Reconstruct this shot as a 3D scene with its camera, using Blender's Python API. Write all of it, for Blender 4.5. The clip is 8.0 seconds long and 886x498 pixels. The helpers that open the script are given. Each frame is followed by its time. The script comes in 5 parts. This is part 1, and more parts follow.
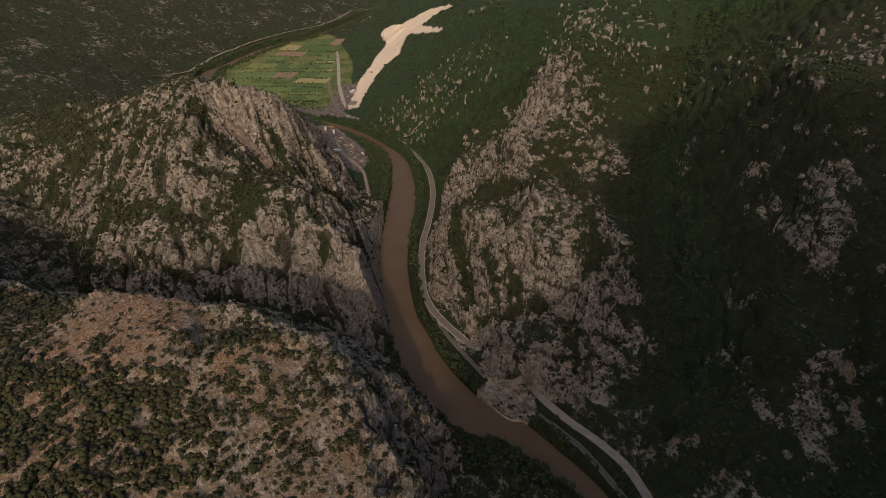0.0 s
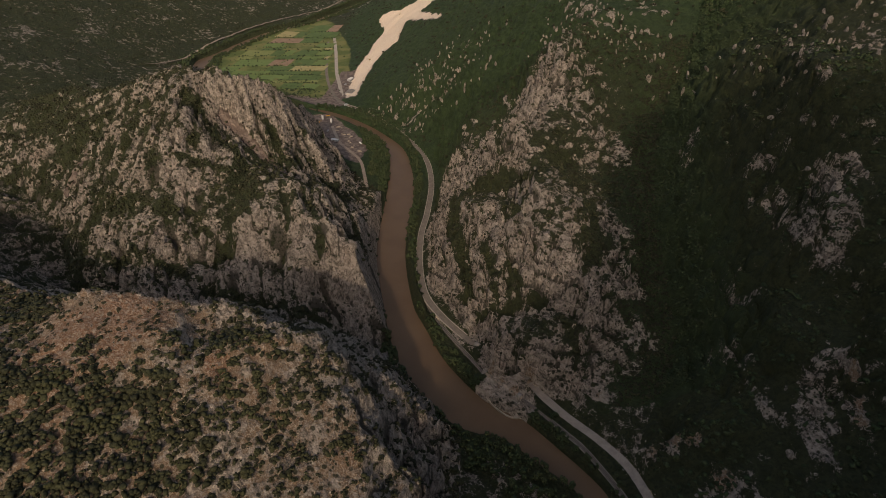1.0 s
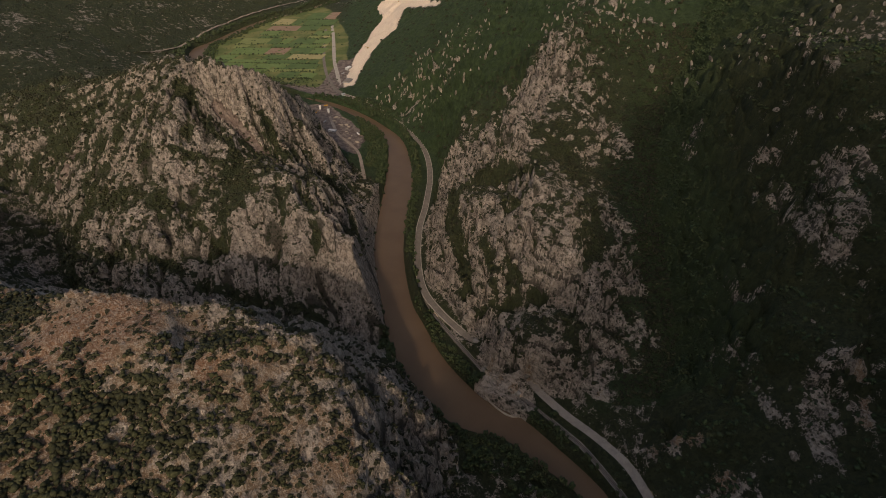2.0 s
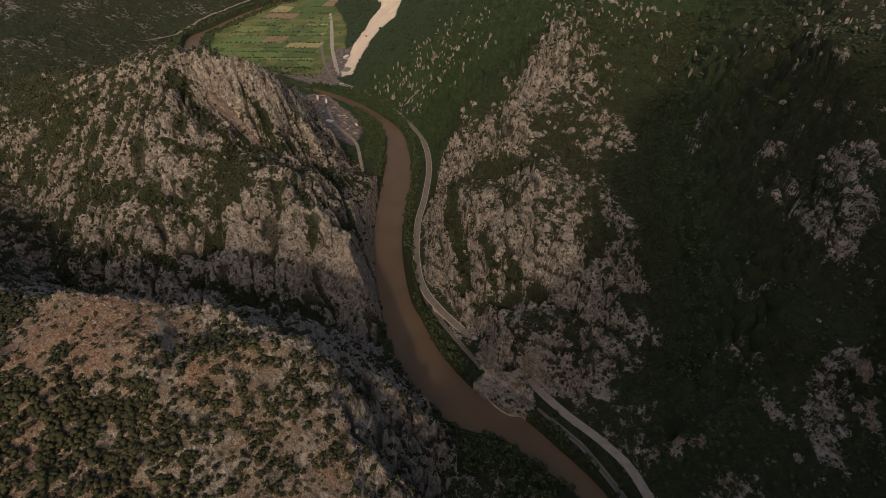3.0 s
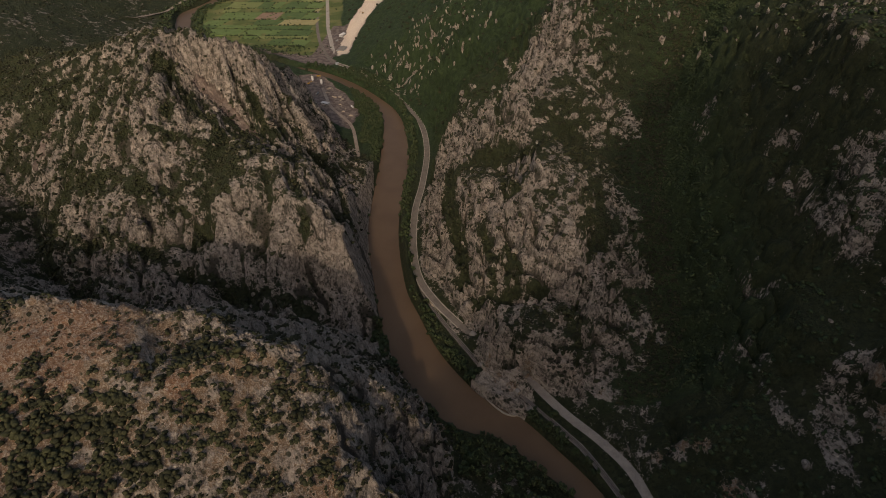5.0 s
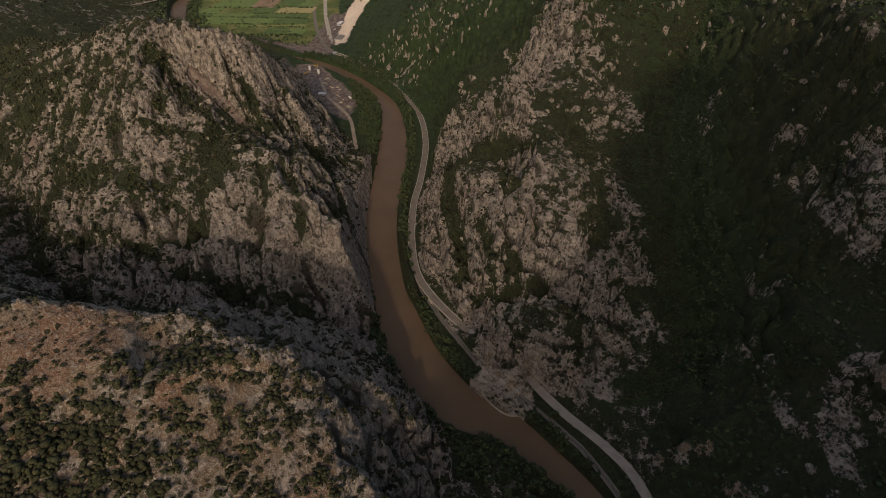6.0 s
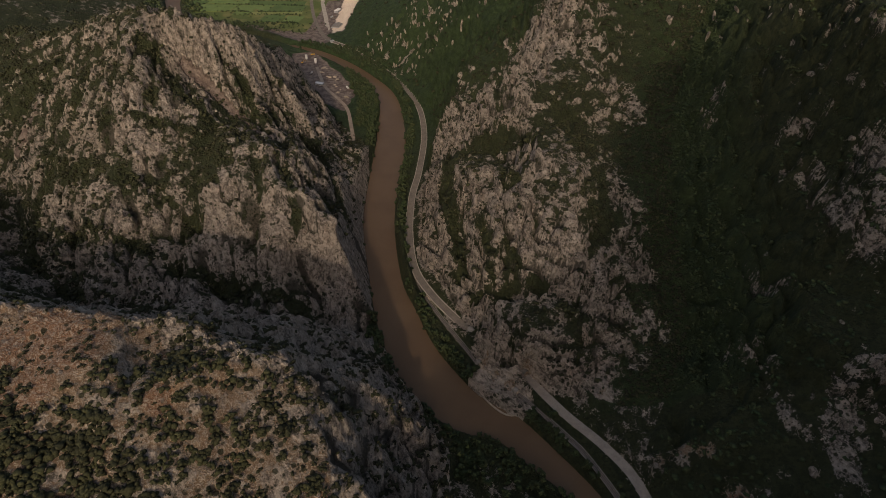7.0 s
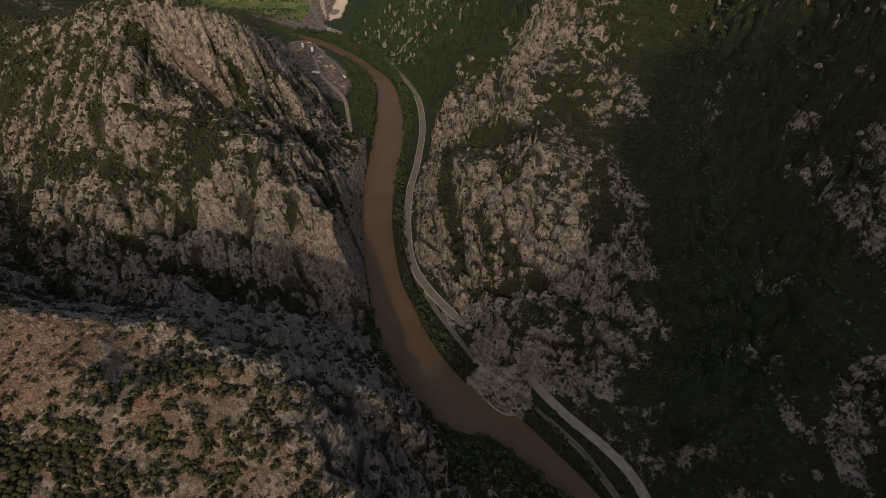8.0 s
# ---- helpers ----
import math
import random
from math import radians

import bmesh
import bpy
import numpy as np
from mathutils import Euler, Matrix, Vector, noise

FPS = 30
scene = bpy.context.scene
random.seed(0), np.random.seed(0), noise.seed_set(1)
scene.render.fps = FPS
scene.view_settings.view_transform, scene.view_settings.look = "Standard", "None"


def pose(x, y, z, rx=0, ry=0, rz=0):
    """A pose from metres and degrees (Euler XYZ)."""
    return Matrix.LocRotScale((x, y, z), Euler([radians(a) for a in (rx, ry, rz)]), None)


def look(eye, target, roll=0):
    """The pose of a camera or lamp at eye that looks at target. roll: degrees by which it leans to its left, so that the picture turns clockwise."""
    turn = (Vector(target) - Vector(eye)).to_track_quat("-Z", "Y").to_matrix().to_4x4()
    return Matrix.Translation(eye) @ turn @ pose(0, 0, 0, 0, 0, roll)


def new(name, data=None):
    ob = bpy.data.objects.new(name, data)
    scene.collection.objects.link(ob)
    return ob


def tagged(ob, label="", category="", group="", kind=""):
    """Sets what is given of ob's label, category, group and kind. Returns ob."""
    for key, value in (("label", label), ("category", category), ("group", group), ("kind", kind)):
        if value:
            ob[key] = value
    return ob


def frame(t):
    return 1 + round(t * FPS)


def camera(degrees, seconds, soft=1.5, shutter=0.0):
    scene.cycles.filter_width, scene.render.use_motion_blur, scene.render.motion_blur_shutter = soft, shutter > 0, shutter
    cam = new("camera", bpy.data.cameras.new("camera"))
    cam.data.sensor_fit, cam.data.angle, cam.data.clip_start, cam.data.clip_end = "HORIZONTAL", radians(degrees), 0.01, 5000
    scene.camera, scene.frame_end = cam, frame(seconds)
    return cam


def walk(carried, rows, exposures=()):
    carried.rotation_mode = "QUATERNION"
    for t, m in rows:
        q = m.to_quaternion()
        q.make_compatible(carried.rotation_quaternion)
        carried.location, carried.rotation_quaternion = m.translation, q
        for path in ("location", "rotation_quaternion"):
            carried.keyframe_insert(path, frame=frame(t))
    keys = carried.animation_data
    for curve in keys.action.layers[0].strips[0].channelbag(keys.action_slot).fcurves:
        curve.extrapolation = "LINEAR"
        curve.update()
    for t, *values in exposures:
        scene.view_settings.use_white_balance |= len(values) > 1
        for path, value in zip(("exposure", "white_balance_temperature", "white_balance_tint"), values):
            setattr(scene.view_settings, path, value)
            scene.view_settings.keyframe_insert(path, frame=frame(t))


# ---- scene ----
cam = camera(76.5, 8.0, soft=0.5)
METRES, EYE, TILT, LEAN, TURN = 100.0, 405.0, -32.2, 0.0, 0.0
ROWS = [
    (0.0, 0.0, 0.0, 0.0, 0.0, 0.0, -0.0),
    (0.5, 0.0086, 0.0516, 0.0346, -0.02, -0.66, 0.01),
    (1.0, 0.0167, 0.1034, 0.0678, -0.02, -1.3, 0.02),
    (1.5, 0.0244, 0.1552, 0.1024, -0.04, -1.91, 0.03),
    (3.0, 0.0471, 0.3092, 0.2044, -0.02, -3.69, 0.02),
    (3.5, 0.0545, 0.361, 0.239, -0.01, -4.3, 0.02),
    (4.0, 0.0613, 0.4127, 0.2724, -0.02, -4.89, 0.0),
    (4.5, 0.0697, 0.4647, 0.3072, 0.01, -5.45, 0.01),
    (6.0, 0.0897, 0.619, 0.4101, -0.0, -7.21, -0.02),
    (6.5, 0.0955, 0.671, 0.4444, -0.03, -7.83, -0.03),
    (7.0, 0.1034, 0.7229, 0.4798, -0.03, -8.49, -0.05),
    (7.5, 0.1095, 0.7745, 0.5143, -0.05, -9.14, -0.05),
    (8.0, 0.1164, 0.8271, 0.5496, -0.07, -9.82, -0.04),
]
walk(cam, [(t, pose(0, 0, EYE, TILT, LEAN, TURN) @ pose(METRES * x, METRES * y, METRES * z, 90 + pitch, roll, yaw)) for t, x, y, z, yaw, pitch, roll in ROWS],
     exposures=[(0.0, -0.03, 7150, 14), (8.0, -0.18, 7150, 14)])

# ---------------------------------------------------------------- light
SUN_ELEV, SUN_TURN = 29.0, 1.5   # degrees: height of the sun; its bearing, straight behind the flight
world = bpy.data.worlds.new("sky")
scene.world = world
world.use_nodes = True
wn = world.node_tree.nodes
sky = wn.new("ShaderNodeTexSky")
sky.sky_type, sky.sun_disc = "NISHITA", False
sky.dust_density, sky.ozone_density = 4.0, 0.6
sky.sun_elevation, sky.sun_rotation = radians(SUN_ELEV), radians(180 + SUN_TURN)
wn["Background"].inputs["Strength"].default_value = 0.15
world.node_tree.links.new(sky.outputs["Color"], wn["Background"].inputs["Color"])
sun_data = bpy.data.lights.new("sun", "SUN")
sun_data.energy, sun_data.angle, sun_data.color = 1.55, radians(1.6), (1.0, 0.85, 0.68)
sun = new("sun", sun_data)
sun.matrix_world = pose(0, 0, 900) @ look((-math.sin(radians(SUN_TURN)), -math.cos(radians(SUN_TURN)), math.tan(radians(SUN_ELEV))), (0, 0, 0))

# ---------------------------------------------------------------- noise on arrays


def hashed(ix, iy, iz, seed):
    """A repeatable value from 0 to 1 for each cell."""
    n = (ix.astype(np.int64) * 73856093) ^ (iy.astype(np.int64) * 19349663) ^ (iz.astype(np.int64) * 83492791) ^ (seed * 2654435761)
    n = n & 0xFFFFFFFF
    n = ((n ^ (n >> 15)) * 2246822519) & 0xFFFFFFFF
    n = ((n ^ (n >> 13)) * 3266489917) & 0xFFFFFFFF
    return ((n ^ (n >> 16)) & 0xFFFFFF) / float(0xFFFFFF)


WAYS = np.random.default_rng(1).normal(size=(4096, 3))
WAYS = (WAYS / np.linalg.norm(WAYS, axis=1)[:, None]).astype(np.float32)


def grain(x, y, z, size, seed=0):
    """Smooth gradient noise, about -1 to 1, with cells of that size; worked out in short runs, which is quicker."""
    shape = np.shape(x)
    x, y, z = (np.asarray(v).ravel() for v in (x, y, z))
    out = np.empty(x.shape)
    for k in range(0, len(x), 32768):
        run = slice(k, k + 32768)
        p = [(v[run] / size).astype(np.float32) for v in (x, y, z)]
        cell = [np.floor(v) for v in p]
        u, v, w = (a - b for a, b in zip(p, cell))
        su, sv, sw = (t * t * t * (t * (t * 6 - 15) + 10) for t in (u, v, w))
        ix, iy, iz = (c.astype(np.int32) for c in cell)
        hx = [(ix + a) * np.int32(73856093) for a in (0, 1)]
        hy = [(iy + b) * np.int32(19349663) for b in (0, 1)]
        hz = [(iz + c) * np.int32(83492791) ^ np.int32(seed * 40503 + 977) for c in (0, 1)]
        levels = []
        for c in (0, 1):
            rows = []
            for b in (0, 1):
                hyz = hy[b] ^ hz[c]
                ends = []
                for a in (0, 1):
                    n = hx[a] ^ hyz
                    n = (n ^ (n >> 15)) * np.int32(739982445)
                    g = WAYS[(n ^ (n >> 12)) & 4095]
                    ends.append(g[:, 0] * (u - a) + g[:, 1] * (v - b) + g[:, 2] * (w - c))
                rows.append(ends[0] + (ends[1] - ends[0]) * su)
            levels.append(rows[0] + (rows[1] - rows[0]) * sv)
        out[run] = levels[0] + (levels[1] - levels[0]) * sw
    return (out * 1.7).reshape(shape)


def ridges(x, y, z, size, octaves, seed, gain=0.55):
    """Sharp crests and clefts in several sizes, about 0 to 1."""
    out, weight, total, amp = np.zeros_like(x), np.ones_like(x), 0.0, 1.0
    for k in range(octaves):
        n = 1 - np.abs(grain(x, y, z, size / 2.1 ** k, seed + k))
        n = n * n * weight
        weight = np.clip(n * 1.8, 0.2, 1)
        out += amp * n
        total += amp
        amp *= gain
    return out / total


def cells(x, y, size, seed=0):
    """Distance to the nearest and the second nearest of scattered points, in cell sizes."""
    x, y = x / size, y / size
    fx, fy = np.floor(x), np.floor(y)
    near, next_near = np.full_like(x, 9.0), np.full_like(x, 9.0)
    zero = np.zeros_like(x)
    for a in (-1, 0, 1):
        for b in (-1, 0, 1):
            px = fx + a + hashed(fx + a, fy + b, zero, seed)
            py = fy + b + hashed(fx + a, fy + b, zero, seed + 7)
            d = np.hypot(px - x, py - y)
            next_near = np.minimum(next_near, np.maximum(d, near))
            near = np.minimum(near, d)
    return near, next_near


def ramp(v, a, b):
    t = np.clip((v - a) / (b - a), 0, 1)
    return t * t * (3 - 2 * t)


# ---------------------------------------------------------------- plan of the gorge
# centre of the river and half its width
RIVER = [(-1500, 3600, 20), (-260, 2600, 20), (-300, 2357, 20), (-428, 1992, 20), (-538, 1825, 20), (-604, 1600, 20), (-625, 1500, 20), (-560, 1330, 12), (-440, 1225, 8),
         (-330, 1172, 8), (-245, 1135, 11), (-176, 1078, 13), (-116, 1006, 12), (-78, 930, 15), (-64, 805, 21), (-65, 706, 20), (-65, 610, 18.5),
         (-49, 510, 16.5), (-35, 461, 20), (-17, 414, 21.5), (4, 380, 22), (29, 353, 20), (62, 338, 14.5), (90, 309, 12.5), (113, 284, 10), (124, 262, 11),
         (132, 220, 16), (138, 150, 18), (110, 40, 20), (0, -80, 20), (-160, -170, 20), (-330, -330, 20), (-380, -600, 20), (-380, -1200, 20)]
# the road by the right bank, with its height: gorge part, tunnel, and the part past the tunnel
ROAD_FAR = [(-330, 1700, 8), (-300, 1500, 8), (-282, 1394, 8), (-255, 1280, 8), (-226, 1199, 8), (-209, 1165, 9), (-168, 1127, 9), (-103, 1046, 9), (-56, 961, 9),
            (-27, 886, 9), (-16, 799, 9), (-20, 708, 9), (-27, 646, 9), (-27, 578, 9), (-19, 520, 9), (0, 480, 9), (27, 443, 9), (33, 436, 9)]
ROAD_NEAR = [(82, 382, 9), (109, 345, 9.5), (133, 318, 10), (150, 293, 10.5), (158, 266, 11), (166, 230, 11), (172, 180, 11), (150, 60, 11), (70, -60, 11)]
RAIL = [(-24, 535, 6.5), (-14, 497, 6.5), (3, 461, 6.5), (20, 432, 6.5), (36, 406, 6.5), (46, 389, 6.5), (60, 376, 6.5), (78, 362, 6.5), (100, 336, 6.5), (110, 324, 6.5), (121, 309, 6.5), (141, 268, 6.5), (150, 230, 6.5), (152, 150, 6.5), (128, 30, 6.5)]

# ridge lines, brows, ledges and foot lines of the hills (x, y, z)
LAND = {
    "west_crag_crest": [(-760, 860, 105), (-620, 830, 128), (-539, 830, 150), (-480, 770, 160), (-403, 756, 184), (-327, 712, 212), (-285, 702, 212), (-240, 694, 209), (-214, 722, 180), (-198, 765, 140), (-202, 808, 119), (-220, 893, 92)],
    "west_crag_chute": [(-281, 690, 183), (-262, 676, 148), (-240, 668, 132), (-212, 660, 117), (-178, 650, 98), (-145, 648, 70), (-110, 640, 42)],
    "west_crag_rib": [(-311, 650, 194), (-313, 625, 178), (-314, 603, 163), (-300, 585, 142)],
    "west_crag_shoulder": [(-500, 650, 72), (-445, 633, 88), (-374, 625, 141), (-355, 571, 120), (-311, 570, 128), (-282, 576, 129), (-246, 586, 120), (-211, 591, 123), (-159, 562, 131), (-132, 586, 112), (-112, 600, 72)],
    "west_crag_slope": [(-275, 626, 160), (-262, 610, 146), (-235, 625, 130)],
    "west_crag_brow": [(-403, 553, 68), (-341, 520, 89), (-296, 518, 105), (-266, 532, 89), (-219, 523, 101), (-188, 540, 111), (-143, 524, 114), (-118, 514, 118), (-97, 494, 105), (-84, 486, 86), (-71, 480, 58)],
    "west_crag_face": [(-271, 495, 62), (-231, 514, 66), (-192, 509, 77), (-160, 490, 80), (-138, 474, 78), (-119, 467, 47), (-87, 463, 34)],
    "west_crag_ledge": [(-311, 464, 67), (-266, 456, 60), (-230, 462, 52), (-196, 463, 48), (-151, 447, 58)],
    "west_crag_flank": [(-78, 502, 84), (-86, 535, 66), (-90, 575, 50), (-94, 638, 33), (-104, 690, 30), (-145, 736, 48), (-182, 757, 81)],
    "west_crag_back": [(-540, 700, 100), (-464, 691, 118), (-430, 720, 150), (-385, 676, 160)],
    "west_crag_north": [(-700, 1000, 40), (-520, 1000, 40), (-400, 980, 40), (-300, 1000, 14), (-236, 990, 8), (-196, 940, 8), (-150, 850, 6), (-122, 790, 5)],
    "ravine": [(-62, 440, 2), (-80, 432, 18), (-104, 425, 32), (-150, 416, 42), (-200, 424, 40), (-266, 420, 44), (-330, 440, 44), (-400, 500, 36), (-430, 545, 30), (-480, 606, 40), (-530, 664, 50), (-640, 730, 72), (-800, 760, 95)],
    "ravine_south": [(-700, 620, 95), (-560, 560, 70), (-470, 500, 58), (-418, 484, 56), (-360, 430, 74), (-290, 392, 90), (-200, 352, 104), (-150, 350, 108), (-104, 366, 95), (-80, 376, 74), (-56, 387, 41), (-40, 398, 8)],
    "near_hill_brow": [(-700, 480, 165), (-520, 420, 160), (-420, 380, 150), (-330, 352, 146), (-278, 336, 150), (-246, 304, 176), (-207, 298, 184), (-167, 300, 177), (-147, 306, 172), (-136, 290, 160), (-122, 284, 170), (-82, 284, 157), (-60, 283, 142)],
    "near_hill_top": [(-360, 300, 156), (-290, 290, 160), (-227, 257, 179), (-178, 257, 179), (-136, 258, 173), (-111, 260, 166), (-87, 257, 151), (-64, 256, 142)],
    "near_hill_slope": [(-420, 220, 170), (-300, 220, 176), (-211, 229, 176), (-174, 231, 164), (-130, 219, 155), (-98, 230, 142), (-64, 221, 129), (-46, 225, 122), (-40, 200, 112)],
    "near_hill_south": [(-420, 90, 175), (-300, 110, 165), (-191, 160, 150), (-145, 160, 132), (-104, 160, 118), (-64, 150, 104), (-45, 140, 92)],
    "near_hill_flank": [(-38, 292, 84), (-40, 333, 66), (-30, 314, 63), (-21, 288, 44), (-24, 262, 66), (-29, 247, 78), (-8, 228, 62), (-4, 205, 58), (-10, 150, 50)],
    "near_hill_rim": [(-52, 276, 124), (-53, 266, 128), (-56, 255, 131), (-50, 247, 130), (-42, 246, 116), (-36, 235, 105), (-34, 222, 96)],
    "near_hill_knob": [(-25, 229, 97), (-20, 225, 100), (-15, 214, 92)],
    "near_hill_fin": [(-45, 322, 84), (-37, 316, 76), (-31, 309, 66), (-27, 303, 58)],
    "near_hill_foot": [(-34, 404, 3), (-22, 382, 5), (-8, 350, 5), (12, 332, 4), (14, 306, 8), (8, 280, 18), (2, 255, 26), (4, 220, 24), (8, 150, 20), (0, 40, 30)],
    "spur": [(-15, 299, 38), (-5, 311, 40), (0, 319, 36)],
    "spur_foot": [(10, 316, 9), (6, 326, 7), (-6, 332, 14)],
    "rail_knob": [(44, 373, 8), (53, 362, 13), (64, 357, 12), (74, 354, 6)],
    "left_bank": [(24, 326, 3), (54, 316, 3), (80, 290, 4), (98, 268, 5), (96, 200, 5), (84, 60, 6)],
    "left_bank_flat": [(20, 300, 6), (40, 270, 7), (40, 210, 8), (36, 100, 9)],
    "rock_c_foot": [(-6, 886, 10), (4, 799, 10), (-6, 708, 11), (-13, 646, 12), (-14, 578, 12), (-5, 522, 12), (12, 486, 12), (34, 452, 12)],
    "rock_c_low": [(46, 432, 16), (44, 412, 16), (50, 398, 13), (60, 384, 14), (74, 386, 22), (92, 372, 18), (110, 362, 14), (128, 340, 13)],
    "rock_c_ledge": [(52, 420, 36), (65, 410, 45), (83, 392, 50), (103, 384, 40), (121, 396, 46), (150, 402, 52), (169, 384, 30)],
    "rock_c_groove": [(40, 452, 34), (56, 444, 40), (84, 434, 52), (112, 428, 62), (130, 430, 72)],
    "rock_c_bench": [(22, 500, 34), (28, 520, 47), (49, 496, 58), (71, 458, 56), (84, 466, 81), (117, 446, 88), (146, 434, 80), (192, 449, 53)],
    "rock_c_face": [(2, 547, 42), (19, 569, 68), (30, 545, 60), (55, 519, 83), (86, 504, 100), (119, 478, 112), (143, 481, 98), (176, 477, 86), (203, 480, 66)],
    "rock_c_brow": [(4, 632, 62), (46, 576, 95), (76, 560, 104), (105, 541, 134), (130, 525, 128), (160, 530, 112), (194, 557, 101)],
    "rock_c_saddle": [(40, 640, 90), (80, 590, 92), (104, 615, 134), (143, 638, 141), (175, 612, 113), (210, 627, 112)],
    "rock_c_upper": [(8, 741, 74), (33, 724, 95), (75, 690, 88), (60, 690, 132), (92, 655, 160), (140, 660, 150), (176, 683, 157), (238, 705, 142)],
    "rock_c_crest": [(20, 860, 62), (50, 799, 120), (94, 787, 141), (140, 722, 172), (150, 757, 210), (160, 790, 224), (216, 780, 190), (280, 800, 196)],
    "gully_floor": [(128, 360, 22), (150, 345, 16), (186, 345, 24), (215, 385, 34), (224, 430, 48), (230, 480, 66), (236, 545, 90), (256, 640, 126), (300, 740, 160), (360, 840, 215), (420, 1000, 290)],
    "east_slope_foot": [(165, 300, 16), (179, 294, 28), (200, 262, 26), (215, 225, 24), (225, 170, 26), (220, 50, 30)],
    "east_slope_low": [(201, 305, 42), (224, 265, 36), (249, 268, 48), (274, 256, 50), (305, 266, 55), (340, 250, 62)],
    "east_slope_rib": [(244, 320, 63), (255, 355, 75), (251, 397, 72), (263, 439, 88), (275, 500, 112), (289, 619, 146)],
    "east_slope_mid": [(279, 318, 79), (275, 357, 98), (289, 400, 108), (327, 481, 151), (330, 524, 171), (340, 600, 195)],
    "east_slope_high": [(295, 289, 64), (322, 316, 84), (300, 326, 100), (335, 357, 110), (330, 430, 158), (361, 465, 184), (376, 511, 217), (368, 560, 250), (388, 650, 243)],
    "east_ridge": [(420, 240, 120), (450, 330, 170), (470, 450, 225), (480, 560, 275), (500, 700, 305), (560, 900, 360), (620, 1200, 430), (700, 1700, 500), (600, 2400, 430)],
    "east_ridge_back": [(800, 200, 260), (850, 600, 380), (900, 1100, 480), (1100, 1800, 560), (1200, 2600, 520)],
    # unseen added ridge behind the flight; its skyline is shaped to shade the gorge
    "shade_ridge": [(-200, -330, 150), (-130, -330, 345), (-80, -330, 380), (-35, -330, 402), (-11, -330, 440), (15, -330, 470), (40, -330, 496), (61, -330, 508), (90, -330, 534), (115, -330, 550), (130, -330, 562), (153, -330, 610), (171, -330, 672), (196, -330, 742), (216, -330, 765), (246, -330, 774), (328, -330, 774), (481, -330, 774), (770, -320, 765), (1170, -280, 670)],
    "shade_ridge_slope": [(190, -60, 60), (260, -130, 230), (420, -120, 260), (700, -100, 300), (1000, 0, 330)],
    "shade_ridge_foot": [(60, -150, 120), (-60, -170, 80), (-170, -235, 70), (-250, -330, 70), (-260, -500, 80), (100, -900, 300), (500, -900, 400), (1200, -900, 400)],
    "far_hill_foot": [(20, 880, 40), (-40, 960, 16), (-85, 1060, 14), (-150, 1150, 12), (-190, 1230, 10), (-205, 1390, 10), (-222, 1600, 10), (-290, 1800, 10), (-330, 2000, 12), (-240, 2400, 14)],
    "far_hill_slope": [(70, 900, 120), (48, 1000, 138), (-13, 1047, 54), (-34, 1095, 91), (-60, 1250, 76), (-80, 1450, 92), (-110, 1700, 90), (-160, 1950, 84), (-80, 2300, 100)],
    "far_hill_high": [(240, 900, 240), (200, 1050, 240), (140, 1250, 210), (120, 1500, 205), (100, 1800, 215), (120, 2200, 230), (200, 2700, 260)],
    "right_bank": [(-48, 880, 8), (-34, 800, 7), (-32, 706, 7), (-30, 603, 7), (-16, 520, 6), (-2, 461, 5), (20, 420, 5), (46, 384, 5), (70, 362, 6), (84, 352, 5), (97, 326, 5), (118, 300, 5), (134, 275, 5), (144, 230, 6), (150, 150, 6), (128, 20, 6)],
    "valley": [(-250, 1100, 7), (-210, 1060, 7), (-200, 1010, 7), (-140, 950, 5), (-120, 880, 4), (-150, 1000, 6)],
    "fields": [(-480, 1300, 6), (-400, 1290, 7), (-300, 1250, 7), (-260, 1230, 8), (-260, 1400, 8), (-300, 1600, 8), (-360, 1800, 8), (-420, 1880, 8), (-500, 1740, 7), (-560, 1560, 7), (-540, 1440, 6), (-400, 1500, 8)],
    "far_west_foot": [(-640, 1180, 20), (-700, 1400, 14), (-690, 1620, 14), (-620, 1840, 14), (-500, 2040, 14), (-370, 2400, 14), (-340, 2700, 14)],
    "far_west_slope": [(-1000, 900, 105), (-844, 1180, 92), (-820, 1362, 70), (-820, 1650, 80), (-760, 1950, 90), (-680, 2300, 90), (-620, 2800, 110)],
    "far_west_high": [(-1300, 1000, 220), (-1200, 1500, 230), (-1150, 2000, 260), (-1000, 2600, 280)],
    "west_behind": [(-900, 200, 260), (-900, 500, 200), (-900, -200, 280), (-440, -200, 170), (-520, -600, 200), (-150, 0, 110), (-200, -80, 90)],
}
